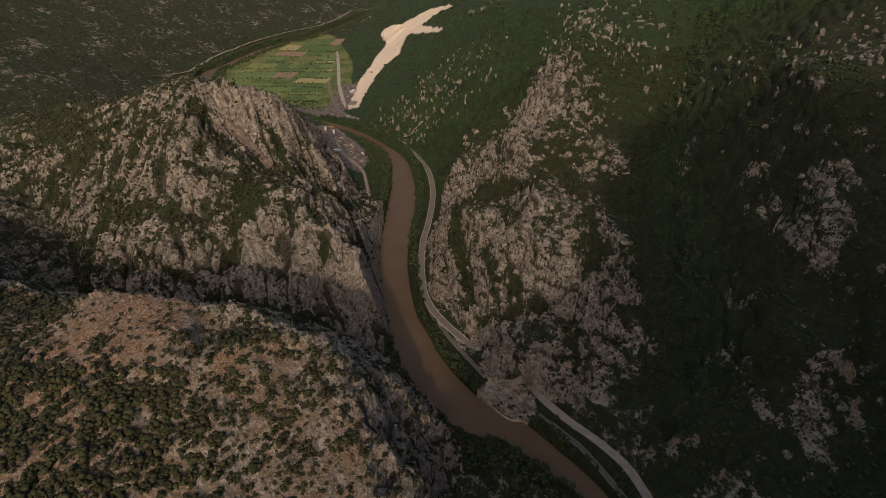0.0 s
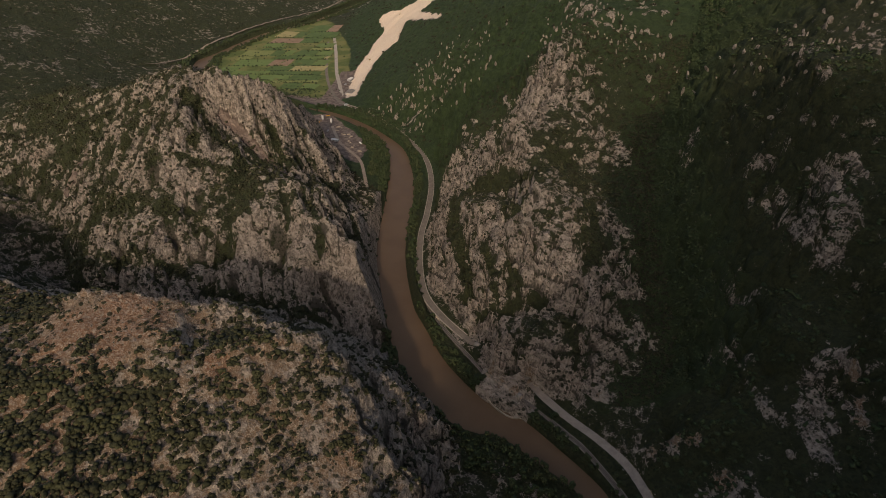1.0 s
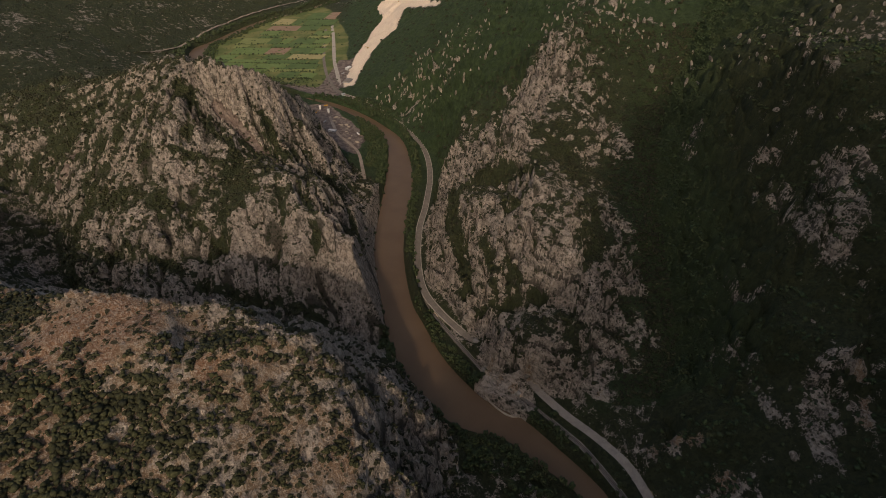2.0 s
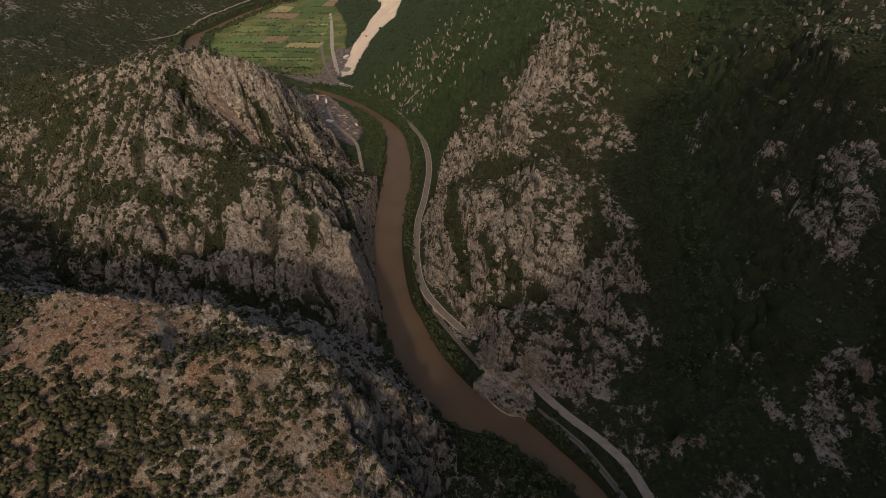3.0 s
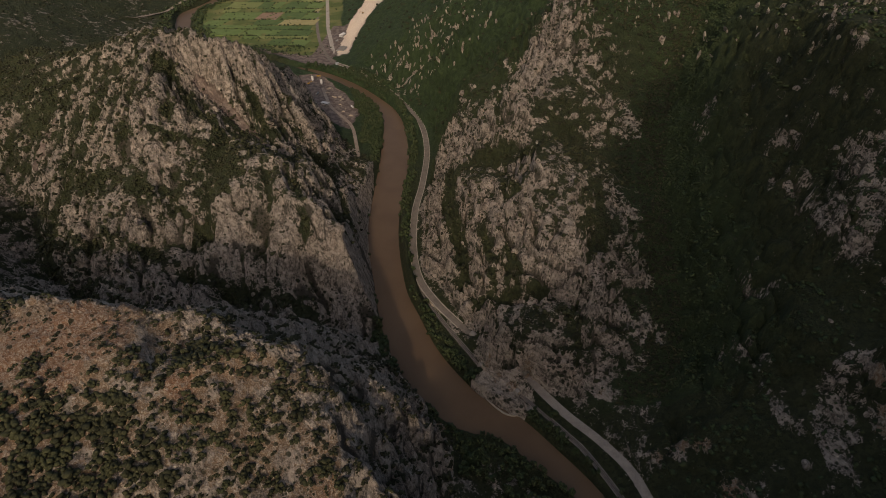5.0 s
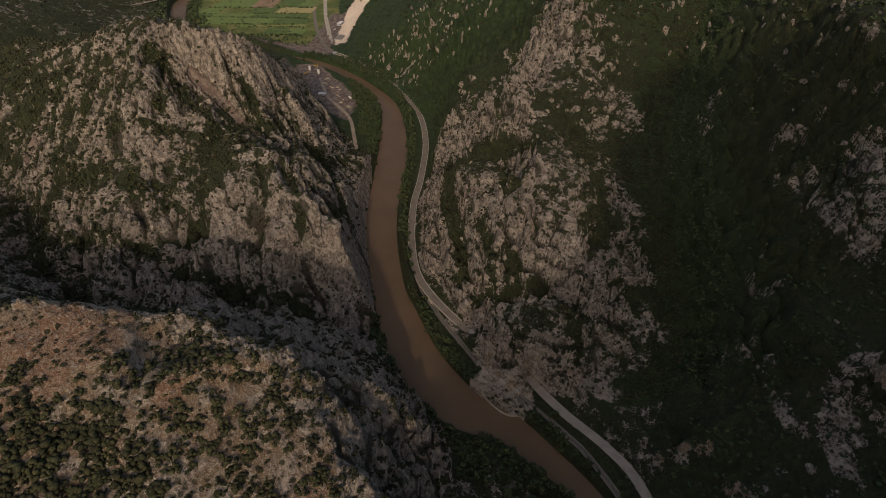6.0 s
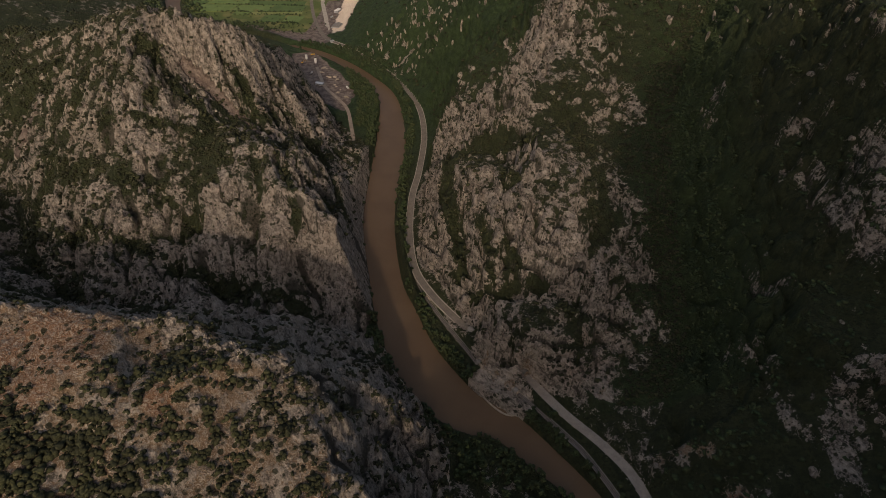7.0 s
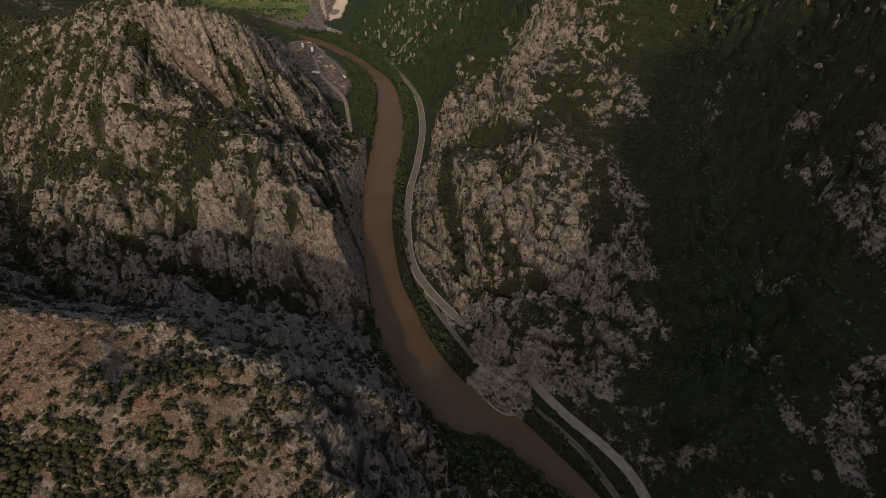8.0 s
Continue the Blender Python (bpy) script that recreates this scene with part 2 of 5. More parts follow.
# clefts cut into the rock: their line, depth and half width
CLEFTS = [
    ([(-223, 656), (-229, 620), (-228, 579), (-228, 543), (-237, 521), (-245, 509)], 10, 11),
    ([(-346, 686), (-369, 679), (-364, 626), (-380, 610), (-392, 601), (-394, 563)], 9, 10),
    ([(-281, 550), (-265, 539), (-246, 525)], 6, 6),
    ([(-203, 654), (-172, 636), (-140, 560), (-117, 551), (-85, 500)], 9, 6),
    ([(-181, 704), (-152, 690), (-110, 600), (-88, 550)], 9, 6),
    ([(-175, 560), (-160, 525), (-168, 490)], 7, 6),
    ([(34, 464), (55, 449), (82, 441), (110, 432), (125, 422)], 14, 5),
    ([(16, 650), (17, 597), (22, 550), (29, 517), (32, 487)], 12, 6),
    ([(30, 632), (53, 624), (79, 611), (109, 603), (147, 627)], 8, 10),
    ([(-246, 476), (-210, 470), (-172, 455)], 15, 11),
    ([(-150, 452), (-120, 436), (-92, 432)], 10, 8),
    ([(139, 489), (134, 436), (126, 395), (117, 371)], 5, 4),
    ([(66, 745), (74, 700), (70, 660)], 8, 6),
    ([(-156, 296), (-151, 280), (-150, 258)], 6, 6),
]
# hollows, gullies, ledges where green scrub grows; some belts darken shaded recesses by colour (line, half width)
GREEN = [
    ([(-300, 669), (-291, 664), (-264, 643), (-237, 620)], 9), ([(-213, 681), (-202, 665), (-193, 663)], 9), ([(-246, 598), (-234, 595), (-210, 571), (-214, 545), (-221, 518), (-236, 515)], 8),
    ([(-357, 555), (-345, 557)], 8), ([(-298, 540), (-284, 539)], 9), ([(-363, 685), (-379, 653), (-368, 603), (-389, 601)], 7), ([(-302, 624), (-285, 620)], 6),
    ([(-451, 711), (-471, 698), (-493, 688)], 13), ([(-349, 497), (-309, 487), (-273, 493)], 6), ([(-139, 544), (-123, 501), (-125, 492)], 5), ([(-291, 588), (-261, 599)], 4), ([(-494, 586), (-455, 557), (-392, 508)], 15),
    # ravine recesses: scrub whose dark colour also stands in for deep shade
    ([(-240, 476), (-208, 470), (-180, 458)], 8), ([(-400, 500), (-355, 455), (-325, 440)], 13), ([(-262, 425), (-225, 428)], 7), ([(-140, 446), (-104, 430)], 5),
    ([(16, 668), (15, 558), (26, 536), (28, 484)], 6), ([(45, 628), (80, 612), (104, 577)], 9), ([(48, 519), (54, 482), (56, 469)], 6), ([(56, 463), (79, 455), (70, 483)], 5), ([(32, 465), (69, 449), (100, 437)], 4),
    ([(67, 399), (74, 393)], 6), ([(117, 411), (123, 393)], 4), ([(129, 441), (122, 375)], 1.5), ([(117, 638), (143, 623), (151, 565)], 9), ([(63, 548), (84, 535)], 5),
]
# bare broken rock in the shaded mountainside (line, half width)
BROKEN = [
    ([(142, 430), (157, 414), (177, 409), (194, 404)], 9), ([(172, 385), (156, 393)], 9), ([(168, 475), (178, 457), (196, 456)], 7), ([(352, 477), (348, 446), (341, 424)], 9), ([(305, 495), (318, 479), (317, 453)], 5),
    ([(317, 441), (322, 425), (333, 420)], 8), ([(324, 412), (331, 400)], 7), ([(259, 430), (266, 414), (274, 404)], 7), ([(239, 364), (249, 353), (249, 337)], 6), ([(243, 330), (249, 317), (255, 298)], 5),
    ([(291, 327), (284, 310), (285, 289)], 6), ([(297, 330), (307, 325)], 4), ([(274, 296), (277, 268)], 6), ([(138, 354), (145, 371)], 6), ([(361, 476), (369, 466)], 7), ([(333, 529), (319, 534), (312, 533)], 5),
    ([(172, 577), (176, 540), (180, 499)], 8), ([(180, 670), (209, 670), (217, 636)], 9), ([(291, 629), (278, 598)], 6), ([(205, 622), (210, 626)], 4), ([(160, 600), (180, 630)], 6),
]
# loose stone chutes, bare rock outcrops (x, y, radius) and patches of brown earth
CHUTES = [[(-450, 676), (-460, 659), (-468, 639)], [(-269, 677), (-252, 671), (-234, 664), (-209, 651), (-186, 630)]]
OUTCROPS = [(139, 738, 24), (451, 658, 30), (454, 613, 28), (397, 636, 18), (-144, 1118, 14), (-73, 1004, 10), (392, 500, 16), (372, 560, 14)]
EARTH = [(317, 317, 9), (314, 299, 9), (309, 287, 7), (48, 393, 8), (58, 382, 8), (67, 371, 7), (169, 296, 10), (184, 299, 10), (198, 297, 11), (208, 265, 16), (139, 357, 6), (82, 383, 7), (-217, 268, 26), (-198, 281, 26), (-180, 274, 22), (-232, 250, 26), (-131, 250, 11), (-194, 253, 20), (-250, 230, 22)]
spread = random.Random(3)
OUTCROPS += [(spread.uniform(-95, 60), spread.uniform(985, 1125), spread.uniform(3.5, 8)) for _ in range(70)]
for px, py in ((145, 745), (165, 800), (190, 850), (231, 957), (259, 842), (300, 900), (420, 640), (460, 620)):
    OUTCROPS += [(px + spread.gauss(0, 26), py + spread.gauss(0, 34), spread.uniform(3, 9)) for _ in range(28)]
EDGE = [(sx * 4800, sy, 420) for sx in (-1, 1) for sy in (-3000, -1500, 0, 1500, 3000, 4600)] + [(sx, sy, 420) for sy in (-3000, 4800) for sx in (-3000, -1500, 0, 1500, 3000)]


def along(points, step):
    """The points of a line, filled in to about that step."""
    out = []
    for a, b in zip(points, points[1:]):
        n = max(1, int(math.dist(a[:2], b[:2]) / step))
        out += [tuple(p + (q - p) * k / n for p, q in zip(a, b)) for k in range(n)]
    return out + [tuple(points[-1])]


def smooth_line(points, step):
    """A rounded line through the points (Catmull-Rom), cut to about that step."""
    pts = [tuple(2 * a - b for a, b in zip(points[0], points[1]))] + list(points) + [tuple(2 * a - b for a, b in zip(points[-1], points[-2]))]
    out = []
    for a, b, c, d in zip(pts, pts[1:], pts[2:], pts[3:]):
        n = max(1, int(math.dist(b[:2], c[:2]) / step))
        for k in range(n):
            t = k / n
            out.append(tuple(0.5 * (2 * q + (r - p) * t + (2 * p - 5 * q + 4 * r - s) * t * t + (3 * q - p - 3 * r + s) * t ** 3) for p, q, r, s in zip(a, b, c, d)))
    return out + [tuple(points[-1])]


def near_line(x, y, line, reach):
    """Distance of the places x, y to a line, and the line's third value there; only exact within reach."""
    line = np.array(line, float)
    best, third = np.full(x.shape, 1e9), np.zeros(x.shape)
    for a, b in zip(line, line[1:]):
        lo, hi = np.minimum(a, b) - reach, np.maximum(a, b) + reach
        m = np.nonzero((x > lo[0]) & (x < hi[0]) & (y > lo[1]) & (y < hi[1]))[0]
        if not len(m):
            continue
        v = b - a
        t = np.clip(((x[m] - a[0]) * v[0] + (y[m] - a[1]) * v[1]) / (v[0] ** 2 + v[1] ** 2 + 1e-9), 0, 1)
        d = np.hypot(x[m] - a[0] - t * v[0], y[m] - a[1] - t * v[1])
        w = d < best[m]
        best[m[w]], third[m[w]] = d[w], (a[2] + t * v[2])[w]
    return best, third


class Land:
    """Heights between the ridge and foot lines, as flat facets between neighbouring lines."""

    def __init__(self):
        from mathutils.geometry import delaunay_2d_cdt
        spots = list(EDGE)
        for line in LAND.values():
            spots += along(line, 14 if line[0][1] < 1100 else 60)
        seen = {}
        for x, y, z in spots:
            seen.setdefault((round(x, 1), round(y, 1)), z)
        plan = [Vector(k) for k in seen]
        verts, _, faces, origin, _, _ = delaunay_2d_cdt(plan, [], [], 0, 1e-4)
        zs = list(seen.values())
        self.xy = np.array([v[:] for v in verts])
        self.z = np.array([zs[o[0]] for o in origin])
        self.faces = np.array(faces)

    def raster(self, x0, x1, y0, y1, step):
        """Heights on an even grid, rounded off a little."""
        gx, gy = np.arange(x0, x1 + step, step), np.arange(y0, y1 + step, step)
        out = np.zeros((len(gy), len(gx)))
        for f in self.faces:
            p, z = self.xy[f], self.z[f]
            i0, i1 = np.searchsorted(gx, (p[:, 0].min(), p[:, 0].max() + 1e-9))
            j0, j1 = np.searchsorted(gy, (p[:, 1].min(), p[:, 1].max() + 1e-9))
            if i0 == i1 or j0 == j1:
                continue
            x, y = gx[None, i0:i1], gy[j0:j1, None]
            (ax, ay), (bx, by), (cx, cy) = p
            det = (by - cy) * (ax - cx) + (cx - bx) * (ay - cy)
            if abs(det) < 1e-9:
                continue
            u = ((by - cy) * (x - cx) + (cx - bx) * (y - cy)) / det
            v = ((cy - ay) * (x - cx) + (ax - cx) * (y - cy)) / det
            k = (u >= -1e-6) & (v >= -1e-6) & (u + v <= 1 + 1e-6)
            out[j0:j1, i0:i1] = np.where(k, u * z[0] + v * z[1] + (1 - u - v) * z[2], out[j0:j1, i0:i1])
        kernel = np.array([0.06, 0.24, 0.4, 0.24, 0.06])
        for axis in (0, 1):
            wide = np.pad(out, [(2, 2) if a == axis else (0, 0) for a in (0, 1)], mode="edge")
            out = sum(w * (wide[k:k + out.shape[0]] if axis == 0 else wide[:, k:k + out.shape[1]]) for k, w in enumerate(kernel))
        return x0, y0, step, out


def sample(grid, x, y):
    x0, y0, step, data = grid
    u, v = np.clip((x - x0) / step, 0, data.shape[1] - 1.001), np.clip((y - y0) / step, 0, data.shape[0] - 1.001)
    i, j = u.astype(int), v.astype(int)
    u, v = u - i, v - j
    return (data[j, i] * (1 - u) + data[j, i + 1] * u) * (1 - v) + (data[j + 1, i] * (1 - u) + data[j + 1, i + 1] * u) * v


land = Land()
FINE = land.raster(-900, 900, -150, 1400, 3.0)
WIDE = land.raster(-4700, 4700, -2900, 4700, 25.0)
RIVER_LINE = smooth_line(RIVER, 12)
ROAD_LINES = [smooth_line(ROAD_FAR, 6), smooth_line(ROAD_NEAR, 6)]
RAIL_LINE = smooth_line(RAIL, 6)


def inside(x, y, poly):
    """Whether each place lies in a closed outline."""
    out = np.zeros(x.shape, bool)
    for (ax, ay), (bx, by) in zip(poly, poly[1:] + poly[:1]):
        cross = ((ay > y) != (by > y))
        out ^= cross & (x < (bx - ax) * (y - ay) / (by - ay + 1e-12) + ax)
    return out


def plan_of(*names):
    return [(x, y) for n in names for x, y, _ in LAND[n]]


def fissures(x, y, h):
    """Splits in the rock, 0 to 1, and the rounded relief between them, in metres: ribs fanning out from the west summit,
    broken ledges in the bluff, ribs running down the ravine walls."""
    def swell(n):
        return np.minimum(np.abs(n), 0.5) ** 0.7 - 0.42

    zero = np.zeros_like(x)
    turn, away = np.arctan2(x + 290, 770 - y) * 300, np.hypot(x + 290, 770 - y) / 3.2
    n1, n2 = grain(turn, away, h * 0.25, 40, 81), grain(turn, away * 1.5, h * 0.4, 17, 82)
    fan = np.maximum(np.exp(-(n1 / 0.10) ** 2), 0.8 * np.exp(-(n2 / 0.11) ** 2)) * ramp(grain(x, y, h, 26, 80), -0.5, 0.0)
    n6 = grain(turn * 1.2, away * 2.2, h, 7.5, 89)
    fan = np.maximum(fan, 0.55 * np.exp(-(n6 / 0.10) ** 2))
    fan_rise = 26 * swell(n1) + 13 * swell(n2) + 4.5 * swell(n6)
    lift = h + 0.12 * x - 0.05 * y + 9 * grain(x, y, zero, 40, 83) + 4 * grain(x, y, zero, 13, 84)
    saw, n3 = (lift / 12.0) % 1, grain(x, y * 0.6, h * 0.6, 24, 86)
    ledge = np.maximum(np.exp(-((1 - np.abs(saw - 0.5) * 2) / 0.2) ** 2) * ramp(grain(x, y, zero, 22, 85), -0.35, 0.15), 0.7 * np.exp(-(n3 / 0.07) ** 2))
    n7 = grain(x, y, h * 0.8, 9, 90)
    ledge = np.maximum(ledge, 0.5 * np.exp(-(n7 / 0.10) ** 2))
    ledge_rise = 14 * (ramp(saw, 0, 0.3) - saw) + 15 * swell(n3) + 5 * swell(n7)
    down, across = 0.6 * x + 0.8 * y, 0.8 * x - 0.6 * y
    n4, n5 = grain(across, down / 3.5, h * 0.3, 9, 87), grain(across, down / 2.5, h * 0.3, 27, 88)
    ribs, ribs_rise = np.maximum(0.35 * np.exp(-(n4 / 0.12) ** 2), np.exp(-(n5 / 0.09) ** 2)), 8 * swell(n4) + 20 * swell(n5)
    bluff, north = ramp(x, -60, 0), ramp(y + 0.12 * (x + 60), 405, 440)
    return tuple(bluff * a + (1 - bluff) * (north * b + (1 - north) * c) for a, b, c in ((ledge, fan, ribs), (ledge_rise, fan_rise, ribs_rise)))


def field(x, y):
    """Height of the land at places x, y, with its slope, rockiness, distances to bank and road, evenness, how far it lies in a hollow, and in a split."""
    edge = np.maximum(np.abs(x) - 840, np.maximum(-100 - y, y - 1340))
    w = ramp(edge, 0, 50)
    e = 2.0 + 0.004 * np.maximum(y, 0)

    def base(a, b):
        return sample(FINE, a, b) * (1 - w) + sample(WIDE, a, b) * w

    zero = np.zeros_like(x)
    wx = x + 5 * grain(x, y, zero, 34, 11) + 2.2 * grain(x, y, zero, 12, 12)
    wy = y + 5 * grain(x, y, zero, 34, 13) + 2.2 * grain(x, y, zero, 12, 14)
    h = base(wx, wy)
    slope = np.hypot(base(wx + e, wy) - h, base(wx, wy + e) - h) / e
    river, half = near_line(x, y, RIVER_LINE, 90)
    bank = river - half
    road = np.full(x.shape, 1e9)
    road_z = np.zeros(x.shape)
    for line in ROAD_LINES + [RAIL_LINE]:
        d, z = near_line(x, y, line, 40)
        if line is RAIL_LINE:
            d = d + 2.2
        k = d < road
        road[k], road_z[k] = d[k], z[k]
    flat = np.maximum((1 - ramp(bank, 6, 22)) * (1 - 0.9 * ramp(slope, 0.5, 1.1)), 1 - ramp(road, 5, 11))
    flat = np.maximum(flat, ramp(14 - h, 0, 8) * ramp(0.25 - slope, 0, 0.1))
    rock = ramp(slope, 0.42, 1.05)
    top = ramp(y, 330, 300) * ramp(x, -30, -48)   # the near hill has smooth stony ground up to its brow
    rock = rock * (1 - top) + ramp(slope, 0.95, 1.6) * top
    ravine, _ = near_line(x, y, LAND["ravine"], 110)   # the walls of the side ravine are broken rock throughout
    rock = np.maximum(rock, 0.95 * (1 - ramp(ravine, 45, 85)) * (1 - top) * (1 - flat))
    for line, depth, half_w in CLEFTS:
        d, _ = near_line(wx, wy, [(*p, 0) for p in line], 3 * half_w)
        h = h - depth * np.exp(-(np.minimum(d, 99) / half_w) ** 2)
    for line in CHUTES:
        flat = np.maximum(flat, 1 - ramp(near_line(wx, wy, [(*p, 0) for p in line], 30)[0], 3, 10))
    # relief in several sizes; steep ground is rougher, valley floors are smooth
    rough = (0.22 + 0.78 * rock) * (1 - 0.97 * flat)
    far = 1 - ramp(y, 900, 1500)
    # the west crag is split into ribs that fan out from its summit, the bluff into level ledges
    bluff = ramp(x, -60, 0)
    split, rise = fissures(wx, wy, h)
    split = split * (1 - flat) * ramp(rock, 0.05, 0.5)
    blocks = ridges(x, y, h * 0.7, 30, 5, 50)
    f1, f2 = cells(wx * 0.9 + 6 * grain(x, y, h, 14, 5), wy * 1.1 + 6 * grain(x, y, h, 14, 6), 44, 3)
    bumps = rise - 3.0 * split + 7 * (blocks - 0.45) + (6 + 6 * bluff) * (np.minimum(f2 - f1, 0.4) - 0.24)
    bumps += far * 1.6 * grain(x, y, h * 0.6, 4.0, 24)
    bumps = np.clip(bumps, -20, 14)
    # stony pavement on gentle ground
    brow, _ = near_line(x, y, LAND["near_hill_brow"], 40)
    knobs = far * (1 + 2.2 * (1 - ramp(brow, 6, 18))) * (1 - rock) * (1 - flat) * (0.5 * (1 - 2.2 * np.abs(grain(x, y, h, 6, 25))) + 0.6 * grain(x, y, h, 2.4, 26))
    h = h + rough * bumps + knobs
    hollow = ramp(-bumps, -1.5, 5.0)
    # river bed, banks and road bench
    h = np.where(bank < 25, np.minimum(h, -2.5 + 3.2 * np.maximum(bank + 0.8, 0)), h)
    h = np.maximum(h, -2.5)
    # a knob of rock in the river, and earth heaped over the railway behind it
    knob, _ = near_line(wx, wy, [(45, 377, 0), (60, 364, 0), (73, 357, 0)], 40)
    h = np.where(knob < 14, np.maximum(h, 10 - 0.18 * knob ** 2 + 2.5 * grain(x, y, zero, 7, 71) - 3 * np.abs(grain(x, y, zero, 12, 72))), h)
    bench = ramp(road, 4.0, 6.5)
    h = np.where(road < 6.5, h * bench + (road_z - 0.35) * (1 - bench), h)
    heaped, _ = near_line(x, y, [(46, 394, 0), (57, 382, 0), (68, 371, 0)], 30)
    h = np.where(heaped < 10, np.maximum(h, 12.0 - 0.09 * heaped ** 2 + 0.5 * grain(x, y, zero, 5, 73)), h)
    return h, slope, rock, bank, road, flat, hollow, split


# ---------------------------------------------------------------- materials


def shader(name, rough=0.9):
    mat = bpy.data.materials.new(name)
    mat.use_nodes = True
    tree = mat.node_tree
    bsdf = tree.nodes["Principled BSDF"]
    bsdf.inputs["Roughness"].default_value = rough
    bsdf.inputs["Specular IOR Level"].default_value = 0.25
    return mat, tree, bsdf


class Nodes:
    """Short forms for the nodes that the materials use."""

    def __init__(self, tree):
        self.tree = tree
        self.geo = tree.nodes.new("ShaderNodeNewGeometry")

    def put(self, socket, value):
        if hasattr(value, "is_output"):
            self.tree.links.new(value, socket)
        else:
            socket.default_value = value

    def noise(self, scale, detail=4.0, rough=0.55, where=None, warp=0.0):
        n = self.tree.nodes.new("ShaderNodeTexNoise")
        n.inputs["Scale"].default_value, n.inputs["Detail"].default_value, n.inputs["Roughness"].default_value = scale, detail, rough
        n.inputs["Distortion"].default_value = warp
        self.put(n.inputs["Vector"], where or self.geo.outputs["Position"])
        return n.outputs["Fac"]

    def voronoi(self, scale, where=None, feature="F1", out="Distance"):
        n = self.tree.nodes.new("ShaderNodeTexVoronoi")
        n.feature = feature
        n.inputs["Scale"].default_value = scale
        self.put(n.inputs["Vector"], where or self.geo.outputs["Position"])
        return n.outputs[out]

    def stretched(self, sx, sy, sz):
        n = self.tree.nodes.new("ShaderNodeMapping")
        n.inputs["Scale"].default_value = (sx, sy, sz)
        self.put(n.inputs["Vector"], self.geo.outputs["Position"])
        return n.outputs["Vector"]

    def turned(self, angle, sx, sy, sz):
        """Places drawn out along a bearing."""
        n = self.tree.nodes.new("ShaderNodeMapping")
        n.vector_type = "TEXTURE"
        n.inputs["Rotation"].default_value[2] = radians(angle)
        n.inputs["Scale"].default_value = (sx, sy, sz)
        self.put(n.inputs["Vector"], self.geo.outputs["Position"])
        return n.outputs["Vector"]

    def folds(self, scale, detail, rough, where):
        """Sharp creases: 0 in the crease, about 1 between."""
        return self.calc("MULTIPLY", self.calc("ABSOLUTE", self.calc("SUBTRACT", self.noise(scale, detail, rough, where, 0.4), 0.5)), 4.0)

    def steps(self, value, a, b):
        n = self.tree.nodes.new("ShaderNodeMapRange")
        n.interpolation_type = "SMOOTHSTEP"
        self.put(n.inputs["Value"], value)
        n.inputs["From Min"].default_value, n.inputs["From Max"].default_value = a, b
        return n.outputs["Result"]

    def calc(self, op, a, b=0.0):
        n = self.tree.nodes.new("ShaderNodeMath")
        n.operation = op
        self.put(n.inputs[0], a)
        self.put(n.inputs[1], b)
        return n.outputs[0]

    def mix(self, fac, a, b, how="MIX"):
        n = self.tree.nodes.new("ShaderNodeMix")
        n.data_type, n.blend_type = "RGBA", how
        self.put(n.inputs["Factor"], fac)
        for key, v in (("A", a), ("B", b)):
            s = next(i for i in n.inputs if i.name == key and i.type == "RGBA")
            self.put(s, (*v, 1.0) if isinstance(v, tuple) else v)
        return next(o for o in n.outputs if o.type == "RGBA")

    def attribute(self, name):
        n = self.tree.nodes.new("ShaderNodeAttribute")
        n.attribute_name = name
        return n.outputs["Fac"]

    def bump(self, height, strength, distance, bsdf):
        n = self.tree.nodes.new("ShaderNodeBump")
        n.inputs["Strength"].default_value, n.inputs["Distance"].default_value = strength, distance
        self.put(n.inputs["Height"], height)
        self.tree.links.new(n.outputs["Normal"], bsdf.inputs["Normal"])


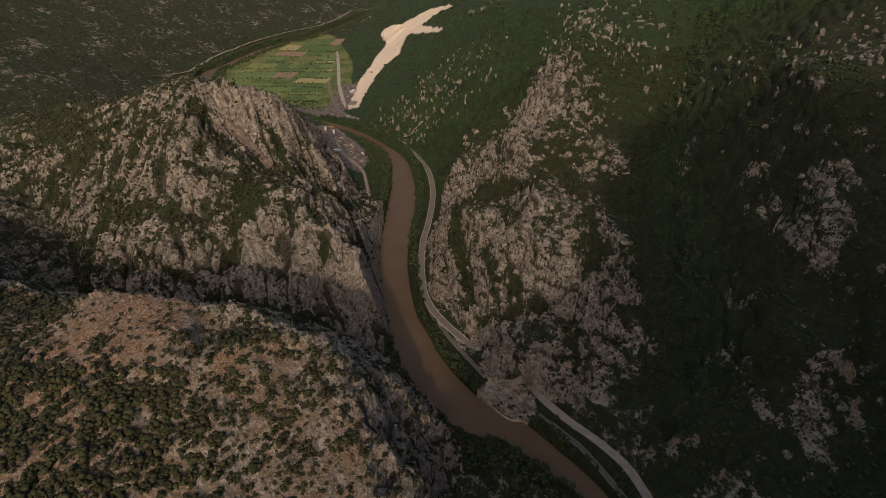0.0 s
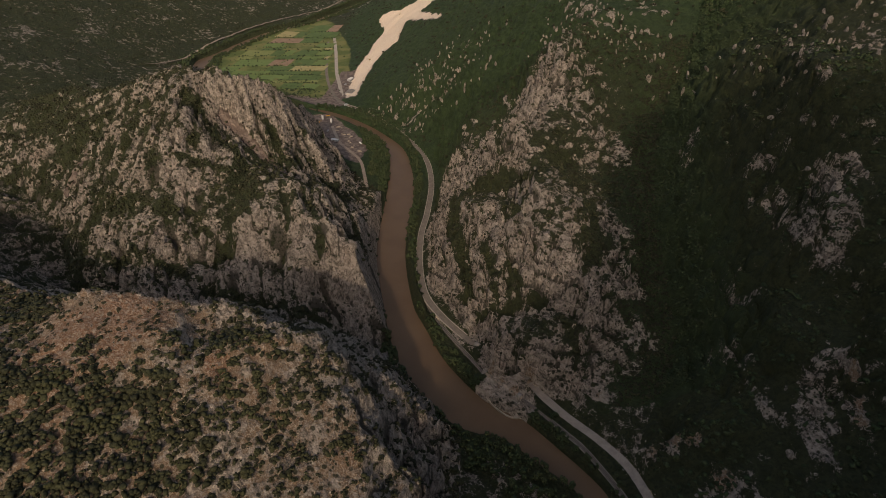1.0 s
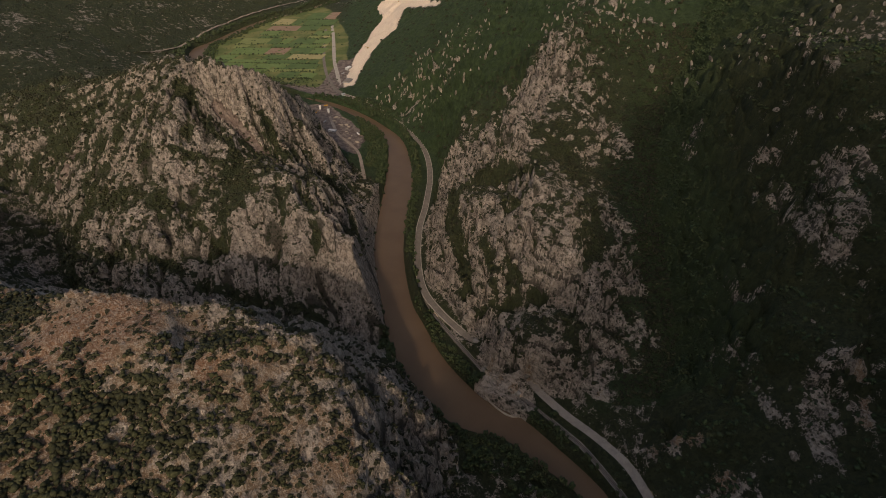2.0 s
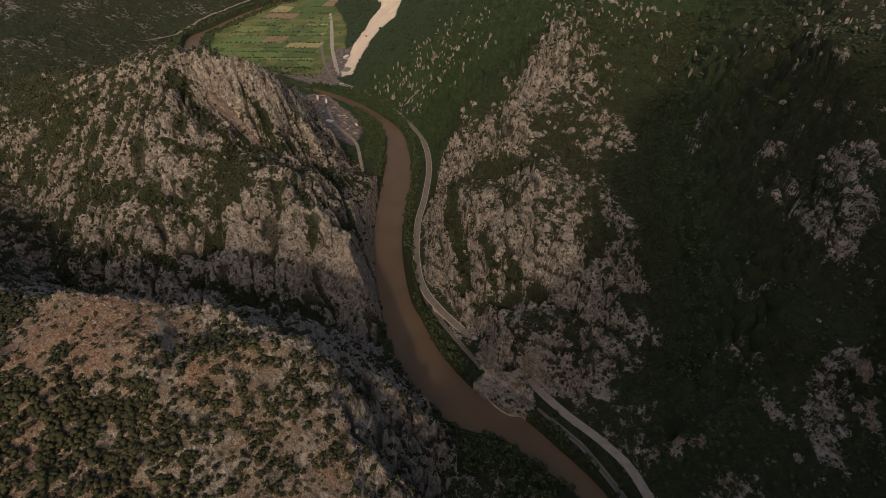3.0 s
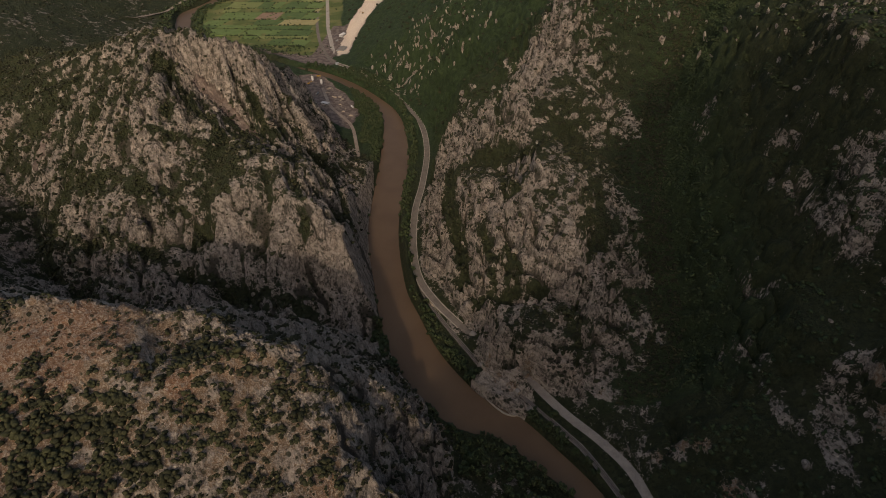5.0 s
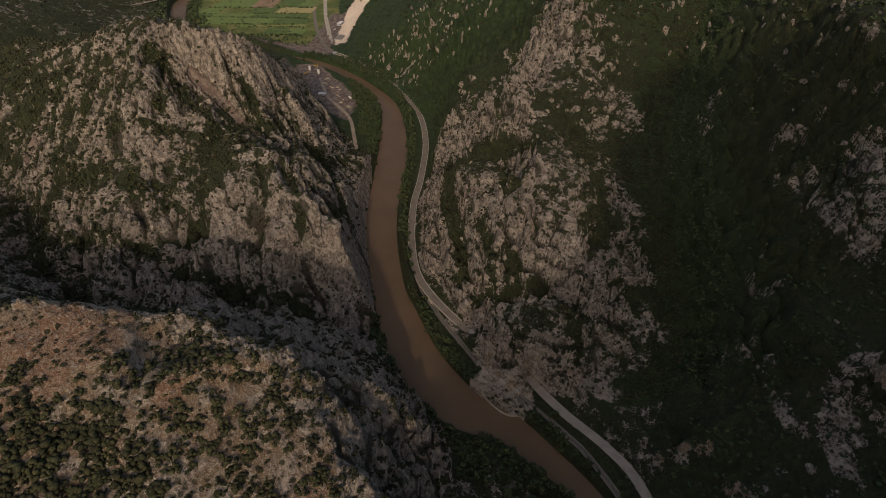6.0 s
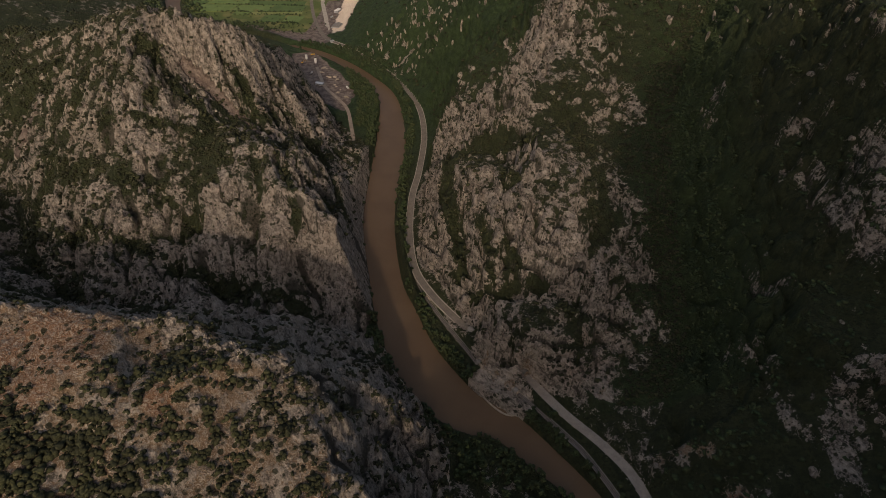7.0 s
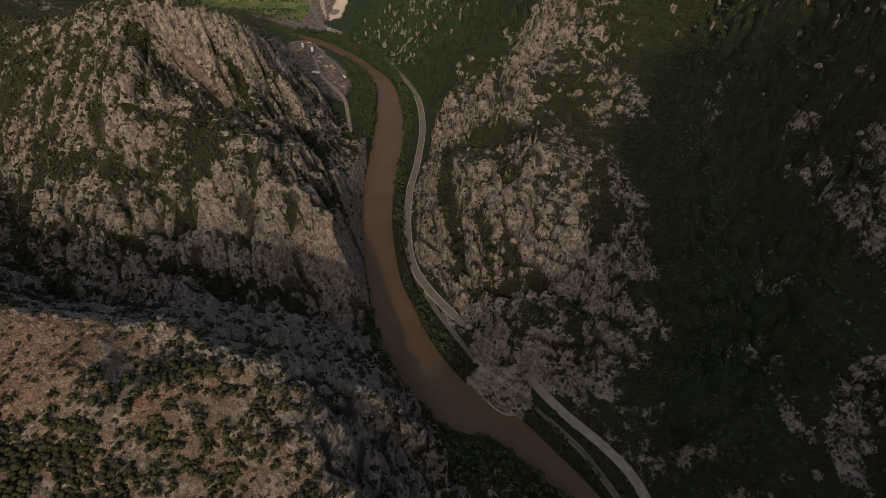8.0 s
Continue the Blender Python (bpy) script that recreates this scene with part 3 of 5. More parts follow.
def land_material():
    mat, tree, bsdf = shader("limestone_and_scrub", 0.95)
    n = Nodes(tree)
    ribs = n.stretched(1.0, 1.0, 0.6)
    big, mid, fine = n.noise(0.03, 5), n.noise(0.16, 6, 0.62, ribs), n.noise(0.9, 5, 0.65, ribs)
    rock = n.mix(n.steps(big, 0.38, 0.62), (0.47, 0.39, 0.315), (0.41, 0.345, 0.285))
    rock = n.mix(n.steps(mid, 0.42, 0.68), rock, (0.54, 0.465, 0.40))
    rock = n.mix(n.calc("MULTIPLY", n.steps(n.noise(0.055, 4), 0.55, 0.7), 0.4), rock, (0.42, 0.29, 0.21))
    tiny = n.noise(0.55, 7, 0.72, ribs, 0.6)
    grit = n.noise(1.6, 5, 0.7, ribs)
    dip = n.folds(0.085, 7, 0.62, n.turned(-55, 3.2, 0.9, 1.4))
    bed = n.folds(0.11, 6, 0.62, n.turned(15, 2.2, 1.4, 0.55))
    crease = n.calc("MINIMUM", dip, n.calc("ADD", bed, 0.08))
    rock = n.mix(n.calc("MULTIPLY", n.steps(grit, 0.38, 0.64), 0.55), n.mix(0.45, rock, (0.25, 0.21, 0.17)), n.mix(0.5, rock, (0.66, 0.58, 0.49)))
    rock = n.mix(n.calc("MULTIPLY", n.steps(tiny, 0.46, 0.37), 0.8), rock, (0.13, 0.108, 0.082))
    rock = n.mix(n.calc("MULTIPLY", n.steps(tiny, 0.53, 0.64), 0.6), rock, (0.74, 0.64, 0.535))
    rock = n.mix(n.calc("MULTIPLY", n.steps(crease, 0.09, 0.01), 0.75), rock, (0.075, 0.068, 0.052))
    # a net of cracks, a few metres apart
    crackle = n.folds(0.15, 4, 0.6, n.stretched(1.0, 1.0, 0.5))
    rock = n.mix(n.calc("MULTIPLY", n.steps(crackle, 0.18, 0.04), 0.5), rock, (0.085, 0.073, 0.056))
    block = n.noise(0.21, 3, 0.5, n.turned(-55, 1.6, 0.9, 1.0))
    rock = n.mix(n.calc("MULTIPLY", n.steps(block, 0.50, 0.60), 0.5), rock, (0.72, 0.62, 0.515))
    # near-black brown along the splits, its edge broken up by fine noise
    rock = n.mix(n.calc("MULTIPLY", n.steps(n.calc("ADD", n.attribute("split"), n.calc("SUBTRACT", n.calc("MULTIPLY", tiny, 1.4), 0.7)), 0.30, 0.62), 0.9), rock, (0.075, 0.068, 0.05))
    soil = n.mix(n.steps(fine, 0.4, 0.62), (0.235, 0.125, 0.072), (0.345, 0.212, 0.130))
    grass = n.mix(n.steps(mid, 0.35, 0.65), (0.034, 0.043, 0.018), (0.056, 0.062, 0.026))
    grass = n.mix(n.steps(n.noise(0.35, 4), 0.5, 0.62), grass, (0.028, 0.038, 0.016))
    # greener grass tone, made lighter to stand in for stronger sun
    grass = n.mix(n.attribute("bright_green"), grass, n.mix(n.steps(n.noise(0.11, 6, 0.75), 0.40, 0.62), (0.028, 0.050, 0.018), (0.054, 0.084, 0.031)))
    wild = n.calc("ADD", n.calc("MULTIPLY", n.noise(0.09, 7, 0.68), 1.3), n.calc("SUBTRACT", n.calc("MULTIPLY", fine, 0.6), 0.45))
    cover = n.steps(n.calc("ADD", n.attribute("cover"), n.calc("SUBTRACT", wild, 0.5)), 0.44, 0.53)
    earth = n.steps(n.calc("ADD", n.attribute("soil"), n.calc("SUBTRACT", wild, 0.5)), 0.44, 0.56)
    # low bushes, too small and too many to stand singly, dotted over bare ground
    spot = n.voronoi(0.19, None, "F1")
    small = n.voronoi(0.36, None, "F1")
    gate = n.calc("ADD", n.noise(0.05, 4, 0.6), n.calc("MULTIPLY", n.steps(n.attribute("cover"), 0.28, 0.42), 0.10))
    dots = n.calc("MULTIPLY", n.steps(n.attribute("cover"), 0.06, 0.16), n.calc("MAXIMUM", n.calc("MULTIPLY", n.steps(spot, 0.33, 0.25), n.steps(gate, 0.40, 0.50)), n.calc("MULTIPLY", n.steps(small, 0.30, 0.22), n.steps(gate, 0.50, 0.58))))
    tan = n.mix(n.steps(mid, 0.38, 0.64), (0.235, 0.156, 0.096), (0.325, 0.230, 0.150))
    soil = n.mix(n.steps(n.attribute("soil"), 0.55, 0.85), tan, soil)
    pale = n.mix(n.steps(fine, 0.4, 0.6), (0.60, 0.46, 0.33), (0.74, 0.62, 0.48))
    meadow = n.mix(n.steps(n.noise(0.02, 3), 0.42, 0.6), (0.085, 0.110, 0.030), (0.16, 0.155, 0.055))
    soil = n.mix(n.calc("MULTIPLY", n.steps(n.calc("ADD", n.calc("MULTIPLY", tiny, 0.5), n.calc("MULTIPLY", grit, 0.5)), 0.49, 0.56), 0.75), soil, (0.60, 0.52, 0.42))
    colour = n.mix(earth, rock, soil)
    colour = n.mix(n.calc("MULTIPLY", dots, 0.9), colour, (0.030, 0.036, 0.017))
    colour = n.mix(cover, colour, grass)
    colour = n.mix(n.steps(n.attribute("meadow"), 0.3, 0.7), colour, meadow)
    stones = n.mix(n.steps(n.noise(0.12, 6, 0.7), 0.42, 0.6), (0.105, 0.078, 0.064), (0.20, 0.158, 0.13))
    colour = n.mix(n.steps(n.calc("ADD", n.attribute("gravel"), n.calc("MULTIPLY", n.calc("SUBTRACT", n.noise(0.08, 5), 0.5), 0.8)), 0.4, 0.6), colour, stones)
    colour = n.mix(n.steps(n.calc("ADD", n.attribute("bare"), n.calc("MULTIPLY", n.calc("SUBTRACT", n.noise(0.08, 5), 0.5), 0.8)), 0.4, 0.6), colour, pale)
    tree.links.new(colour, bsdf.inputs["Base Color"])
    rise = n.calc("ADD", n.calc("MULTIPLY", n.calc("MINIMUM", dip, 0.8), 1.5), n.calc("MULTIPLY", n.calc("MINIMUM", bed, 0.7), 1.1))
    rise = n.calc("MULTIPLY", rise, n.calc("SUBTRACT", 1.0, n.calc("MULTIPLY", n.calc("MAXIMUM", cover, earth), 0.85)))
    smooth = n.calc("SUBTRACT", 1.0, n.calc("MULTIPLY", n.calc("MINIMUM", n.calc("MAXIMUM", n.attribute("meadow"), n.calc("MAXIMUM", n.attribute("bare"), n.attribute("gravel"))), 1.0), 0.85))
    n.bump(n.calc("MULTIPLY", smooth, n.calc("ADD", rise, n.calc("ADD", n.calc("MULTIPLY", mid, 1.6), n.calc("ADD", n.calc("MULTIPLY", tiny, 2.0), n.calc("MULTIPLY", grit, 0.6))))), 1.0, 3.0, bsdf)
    return mat


def water_material():
    mat, tree, bsdf = shader("muddy_water", 0.42)
    n = Nodes(tree)
    c = n.mix(n.steps(n.noise(0.02, 4), 0.35, 0.65), (0.112, 0.072, 0.042), (0.132, 0.086, 0.050))
    tree.links.new(c, bsdf.inputs["Base Color"])
    bsdf.inputs["Specular IOR Level"].default_value = 0.12
    n.bump(n.noise(0.5, 4), 0.12, 0.3, bsdf)
    return mat


def plain_material(name, dark, light, scale=0.4, rough=0.9, bump=0.3):
    mat, tree, bsdf = shader(name, rough)
    n = Nodes(tree)
    f = n.noise(scale, 6, 0.6)
    g = n.noise(scale * 7, 4, 0.6)
    c = n.mix(n.steps(n.calc("ADD", n.calc("MULTIPLY", f, 0.6), n.calc("MULTIPLY", g, 0.4)), 0.35, 0.65), dark, light)
    tree.links.new(c, bsdf.inputs["Base Color"])
    n.bump(g, bump, 0.2, bsdf)
    return mat


LAND_MAT = land_material()
WATER = water_material()
OLD_ROAD = plain_material("old_brown_asphalt", (0.13, 0.108, 0.085), (0.20, 0.168, 0.134), 0.15)
ASPHALT = plain_material("worn_asphalt", (0.22, 0.185, 0.15), (0.31, 0.265, 0.215), 0.15)
BALLAST = plain_material("rail_ballast", (0.085, 0.075, 0.062), (0.15, 0.13, 0.11), 0.5)
CONCRETE = plain_material("stained_concrete", (0.15, 0.135, 0.115), (0.26, 0.235, 0.20), 0.3)


def mesh_object(name, verts, faces, mat, parent=None):
    me = bpy.data.meshes.new(name)
    me.from_pydata(verts, [], faces)
    me.materials.append(mat)
    ob = new(name, me)
    ob.parent = parent
    return ob


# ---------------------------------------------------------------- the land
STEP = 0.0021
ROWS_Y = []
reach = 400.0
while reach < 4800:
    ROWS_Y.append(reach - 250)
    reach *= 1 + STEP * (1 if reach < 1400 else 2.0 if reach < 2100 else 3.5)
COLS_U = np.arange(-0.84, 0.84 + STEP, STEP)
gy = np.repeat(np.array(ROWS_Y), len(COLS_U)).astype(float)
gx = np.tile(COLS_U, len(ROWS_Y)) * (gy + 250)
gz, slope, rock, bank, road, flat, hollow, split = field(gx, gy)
zero = np.zeros_like(gx)


ravine_plan = plan_of("ravine")
near_hill_plan = ravine_plan[::-1] + [(-30, 402), (-6, 352), (14, 331), (16, 300), (14, 255), (12, 150), (-900, 150)]
west_crag_plan = ravine_plan + [(-800, 1010), (-400, 985), (-240, 985), (-150, 850), (-90, 770), (-86, 706), (-84, 630), (-72, 540), (-62, 490), (-57, 455)]
east_crag_plan = plan_of("rock_c_foot") + [(40, 438), (44, 408), (56, 382), (78, 384), (96, 370), (128, 340)] + plan_of("gully_floor")[:10] + [(200, 860), (40, 890)]
east_slope_plan = [(150, 150), (158, 300), (186, 345)] + plan_of("gully_floor")[3:] + [(700, 1100), (1200, 800), (1200, 150)]
in_near, in_west = inside(gx, gy, near_hill_plan), inside(gx, gy, west_crag_plan)
in_crag, in_east = inside(gx, gy, east_crag_plan), inside(gx, gy, east_slope_plan)
region = np.zeros(gx.shape, int)
for k, m in enumerate((in_near, in_west, in_crag, in_east)):
    region[m] = k + 1

# plant cover, red soil, bare ground and meadow, each 0 to 1
patches = 0.5 * grain(gx, gy, zero, 60, 31) + 0.35 * grain(gx, gy, zero, 22, 32) + 0.25 * grain(gx, gy, zero, 8, 33)
gully, _ = near_line(gx, gy, LAND["gully_floor"][2:], 120)
grid = gz.reshape(len(ROWS_Y), len(COLS_U))
du, dv = np.gradient(grid, axis=1).ravel() / (STEP * (gy + 250)), np.gradient(grid, axis=0).ravel() / np.gradient(np.array(ROWS_Y)).repeat(len(COLS_U))
steep = np.hypot(du, dv)                     # slope of the finished ground: ledges are green, faces bare
ledge = 1 - ramp(steep, 0.55, 1.5)


def near_spots(spots):
    out = np.zeros_like(gx)
    for sx, sy, r in spots:
        out = np.maximum(out, np.exp(-((gx - sx) ** 2 + (gy - sy) ** 2) / r ** 2))
    return out


outcrop, earthy = near_spots(OUTCROPS), near_spots(EARTH)
cleft = np.zeros_like(gx)
for line, depth, half_w in CLEFTS:
    d, _ = near_line(gx, gy, [(*p, 0) for p in line], 3 * half_w)
    cleft = np.maximum(cleft, np.exp(-(np.minimum(d, 99) / half_w) ** 2))


def near_belts(belts):
    """1 on the lines, falling off over their half widths."""
    out = np.zeros_like(gx)
    bx, by = gx + 4 * grain(gx, gy, zero, 14, 91), gy + 4 * grain(gx, gy, zero, 14, 92)
    for line, half_w in belts:
        d, _ = near_line(bx, by, [(*p, 0) for p in line], 3 * half_w)
        out = np.maximum(out, np.exp(-(np.minimum(d, 999) / half_w) ** 2))
    return out


green, shattered = near_belts(GREEN), near_belts([(line, 1.5 * half_w) for line, half_w in BROKEN])
chute = np.full_like(gx, 1e9)
for line in CHUTES:
    chute = np.minimum(chute, near_line(gx, gy, [(*p, 0) for p in line], 30)[0])
cover = np.full_like(gx, 0.6) - 0.3 * rock + 0.3 * patches
cover = np.where(region == 1, (0.18 + 0.12 * patches) * (1 - rock), cover)
cover = np.where((region == 1) & (gx < -300), np.maximum(cover, 0.52 * ramp(gy, 350, 400) + 0.3 * patches), cover)
cover = np.where(region == 2, 0.29 + 0.20 * grain(gx, gy, gz * 0.5, 11, 37) + 0.08 * ledge + 0.16 * hollow + 0.22 * patches + 0.25 * cleft + 0.42 * green + 0.10 * split + 0.17 * ramp(-gx, 340, 430) + 0.05 * ramp(gy, 630, 700), cover)
cover = np.where(region == 3, 0.35 + 0.05 * ramp(gy, 640, 700) + 0.12 * grain(gx, gy, gz * 0.5, 9, 36) + 0.12 * ledge + 0.14 * hollow + 0.22 * patches + 0.2 * cleft + 0.42 * green + 0.10 * split + 0.20 * ramp(gx, 128, 165) + 0.06 * ramp(gy, 540, 600), cover)
cover = np.where((region == 2) & (gx > -260), cover - 0.12 * ramp(560 - gy, 0, 60), cover)
cover = np.where((region == 2) | (region == 3), cover - 0.22 * ramp(steep, 1.1, 2.2), cover)
broken = 0.6 * grain(gx, gy * 0.45, zero, 7, 34) + 0.4 * grain(gx, gy * 0.6, zero, 3.2, 35)
cover = np.where(region == 4, 0.80 - 0.10 * ramp(gully, 60, 115) + 0.06 * ledge + 0.1 * hollow + 0.22 * patches + 0.42 * broken, cover)
cover = np.where(((region == 4) | (region == 3)) & (gx > 128), cover - 0.40 * shattered * np.clip(0.9 + 1.0 * broken + 0.8 * grain(gx, gy, gz, 2.6, 38), 0, 1.6), cover)
cover = np.where((region == 0) & (gx > -260) & (gy > 700), 0.92 + 0.10 * patches, cover)
cover = np.where((region == 4) & (gy > 640), cover * (1 - ramp(gy, 640, 800)) + 0.92 * ramp(gy, 640, 800), cover)
cover = np.where((region == 3) & (gy > 700), cover * (1 - ramp(gy, 700, 850)) + (0.92 + 0.10 * patches) * ramp(gy, 700, 850), cover)
cover = np.where((region == 0) & (gx < -260) & (gy > 800), 0.64 + 0.30 * patches + 0.28 * ramp(gy, 1150, 1250) * ramp(gx, -640, -590) * ramp(2050 - gy, 0, 250), cover)
cover = np.where(region != 1, cover - np.where(region == 0, 0.62, np.where(region == 4, 0.28, 0.36)) * outcrop * np.clip(0.8 + 1.3 * broken, 0, 1.5), cover)
crest_d, _ = near_line(gx, gy, [(140, 700, 0), (155, 757, 0), (190, 850, 0), (231, 957, 0), (250, 1060, 0)], 120)
cover = np.where((region == 0) | (region == 3), cover - 0.14 * (1 - ramp(crest_d, 20, 75)) * (gy > 660), cover)
cover = np.maximum(cover, (1 - ramp(gully, 18, 40)) * 1.1 * (gy > 345) * (1 - shattered))
cover = np.where((bank < 20) & (region == 0), np.maximum(cover, 0.8), cover)
cover = np.where((region >= 3) & (gx > 128), np.maximum(cover, 0.35), cover)
cover = cover - 0.5 * earthy * (region != 1)
knob_d, _ = near_line(gx, gy, [(45, 377, 0), (60, 364, 0), (73, 357, 0)], 30)
cover = np.where(knob_d < 13, 0.12 + 0.3 * patches, cover)
brow_d, _ = near_line(gx, gy, LAND["near_hill_brow"], 40)
soil = np.where(region == 1, 0.50 - 0.35 * (1 - ramp(brow_d, 4, 11)) * (gx > -165) + 0.35 * patches + 0.10 * ramp(-gx, 60, 220) - 0.6 * rock, 0.12 + 0.3 * patches - 0.2 * rock)
soil = np.where((region == 0) & (gx < -560), 0.66 + 0.4 * patches, soil)
soil = np.maximum(soil, earthy * np.where(region == 1, 1.15, 0.66) + 0.3 * patches * earthy)
meadow = ((region == 0) & (gx < -215 - 0.02 * (gy - 1200)) & (gy > 1195) & (gx > -620) & (bank > 10) & (flat > 0.3)).astype(float)
SCAR = [(-212, 1197), (-212, 1320), (-206, 1436), (-185, 1549), (-156, 1638), (-180, 1723), (-184, 1800), (-140, 1756), (-80, 1723), (-30, 1702), (24, 1599), (24, 1574), (-14, 1616), (-59, 1586), (1, 1427), (-10, 1415), (-60, 1500), (-93, 1568), (-111, 1446), (-146, 1427), (-173, 1336), (-185, 1205)]
YARD = [(-262, 1096), (-222, 1108), (-196, 1060), (-150, 985), (-132, 940), (-140, 884), (-170, 893), (-232, 985), (-262, 1040)]
BEACH = [(-420, 1245), (-330, 1196), (-250, 1160), (-216, 1142), (-196, 1160), (-225, 1196), (-330, 1218)]
bare = np.where(road < 5.0, 0.5, 0.0)
in_scar = inside(gx + 5 * grain(gx, gy, zero, 30, 61) + 3 * grain(gx, gy, zero, 9, 62), gy + 9 * grain(gx, gy, zero, 26, 63), SCAR)
bare = np.where(in_scar, np.where(gy < 1560, 0.72, 1.15), bare)
jx, jy = gx + 7 * grain(gx, gy, zero, 22, 64), gy + 10 * grain(gx, gy, zero, 26, 65)
gravel = np.where(inside(jx, jy, BEACH) | inside(jx, jy, YARD) | inside(gx, gy, [(-262, 1180), (-215, 1180), (-212, 1400), (-245, 1400)]) | in_scar, 1.0, 0.0)
bare = np.where(chute < 4.0, 0.40, bare)
bare = np.where(inside(jx, jy, [(-196, 1010), (-150, 985), (-128, 930), (-138, 880), (-166, 905), (-176, 960)]), 0.30, bare)


def softened(values, rounds):
    """Rounds off a mask over neighbouring points."""
    a = values.reshape(len(ROWS_Y), len(COLS_U)).astype(float)
    for _ in range(rounds):
        p = np.pad(a, 1, mode="edge")
        a = (p[:-2, 1:-1] + p[2:, 1:-1] + p[1:-1, :-2] + p[1:-1, 2:] + 2 * a) / 6
    return a.ravel()


bare, gravel, meadow = softened(bare, 3), softened(gravel, 3), softened(meadow, 4)
gravel = np.where(chute < 5.5, 0.9, gravel)
# where the far hills get the greener grass, lightened in place of sunlight
bright_green = ramp(gy + 40 * patches, 660, 900) * ramp(gx, -330, -270) * (region != 2)
bright_green = np.maximum(bright_green, 0.6 * (1 - ramp(gully, 30, 75)) * (gy > 340))

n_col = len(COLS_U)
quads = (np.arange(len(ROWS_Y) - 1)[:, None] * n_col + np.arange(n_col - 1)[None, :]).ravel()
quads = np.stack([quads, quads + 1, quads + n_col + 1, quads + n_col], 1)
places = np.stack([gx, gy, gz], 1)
LAYERS = {"cover": cover, "soil": soil, "meadow": meadow, "bare": bare, "gravel": gravel, "bright_green": bright_green, "split": split}


def land_piece(name, chosen):
    used = np.unique(chosen)
    index = np.zeros(len(places), int)
    index[used] = np.arange(len(used))
    faces = index[chosen]
    me = bpy.data.meshes.new(name)
    me.vertices.add(len(used))
    me.vertices.foreach_set("co", places[used].astype(np.float32).ravel())
    me.loops.add(faces.size)
    me.loops.foreach_set("vertex_index", faces.astype(np.int32).ravel())
    me.polygons.add(len(faces))
    me.polygons.foreach_set("loop_start", np.arange(0, faces.size, 4, dtype=np.int32))
    me.update(calc_edges=True)
    for key, values in LAYERS.items():
        me.attributes.new(key, "FLOAT", "POINT").data.foreach_set("value", values[used].astype(np.float32))
    me.shade_smooth() if name == "ground" else None
    me.materials.append(LAND_MAT)
    return new(name, me)


face_region = region[quads[:, 0]]
PIECES = []
for k, (name, label, category, kind) in enumerate((
        ("ground", "valley floor and scrub-covered hillsides reaching the horizon", "ground", "structure"),
        ("limestone_hill", "rounded limestone hill with reddish soil and scattered dark shrubs", "hill", ""),
        ("limestone_crag", "jagged grey-beige limestone crag above the river, green gullies", "cliff", ""),
        ("limestone_crag", "ledged limestone bluff beside the road, tunnel at its foot", "cliff", ""),
        ("mountain_slope", "shaded mountainside of broken rock and dark green scrub", "mountain", ""))):
    PIECES.append(tagged(land_piece(name, quads[face_region == k]), label, category, "", kind))

# the land behind and beside the flight, in coarser cells
bx, by = np.meshgrid(np.concatenate([np.arange(-4600, -800, 200), np.arange(-800, 800, 20), np.arange(800, 4601, 200)]), np.concatenate([np.arange(-2800, -400, 200), np.arange(-400, 154, 20), [158]]))
shape = bx.shape
bx, by = bx.ravel().astype(float), by.ravel().astype(float)
bz = field(bx, by)[0] - 1.5
quads2 = (np.arange(shape[0] - 1)[:, None] * shape[1] + np.arange(shape[1] - 1)[None, :]).ravel()
quads2 = np.stack([quads2, quads2 + 1, quads2 + shape[1] + 1, quads2 + shape[1]], 1)
places = np.stack([bx, by, bz], 1)
LAYERS = {"cover": 0.55 + 0 * bx, "soil": 0.3 + 0 * bx, "meadow": 0 * bx, "bare": 0 * bx, "gravel": 0 * bx, "bright_green": 0 * bx, "split": 0 * bx}
tagged(land_piece("ground_behind", quads2), "scrub-covered hills behind the gorge, with an unseen ridge added for shade", "ground", "", "structure")


def strip(name, line, half, lift, mat, crown=0.0):
    """A band along a line; half: half its width, or None to take the line's third value."""
    verts, faces = [], []
    for k, p in enumerate(line):
        a, b = line[max(k - 1, 0)], line[min(k + 1, len(line) - 1)]
        side = Vector((b[1] - a[1], a[0] - b[0], 0)).normalized()
        w, z = (p[2] + 3, lift) if half is None else (half, p[2] + lift)
        for u in (-1, -0.5, 0, 0.5, 1):
            verts.append((p[0] + side.x * w * u, p[1] + side.y * w * u, z + crown * (1 - abs(u))))
        if k:
            o = 5 * k
            faces += [(o + i - 5, o + i - 4, o + i + 1, o + i) for i in range(4)]
    return mesh_object(name, verts, faces, mat)


tagged(strip("water", RIVER_LINE, None, 0.0, WATER), "slow muddy brown river between rock walls", "river", "", "structure")
for line, half, paving in zip(ROAD_LINES, (3.4, 4.0), (OLD_ROAD, ASPHALT)):
    tagged(strip("road", line, half, 0.0, paving, 0.08), "worn pale grey two-lane road by the river", "road", "", "structure")
tagged(strip("rail_bed", RAIL_LINE, 1.7, 0.0, BALLAST, 0.15), "narrow stone ballast bed below the road", "railway", "", "structure")

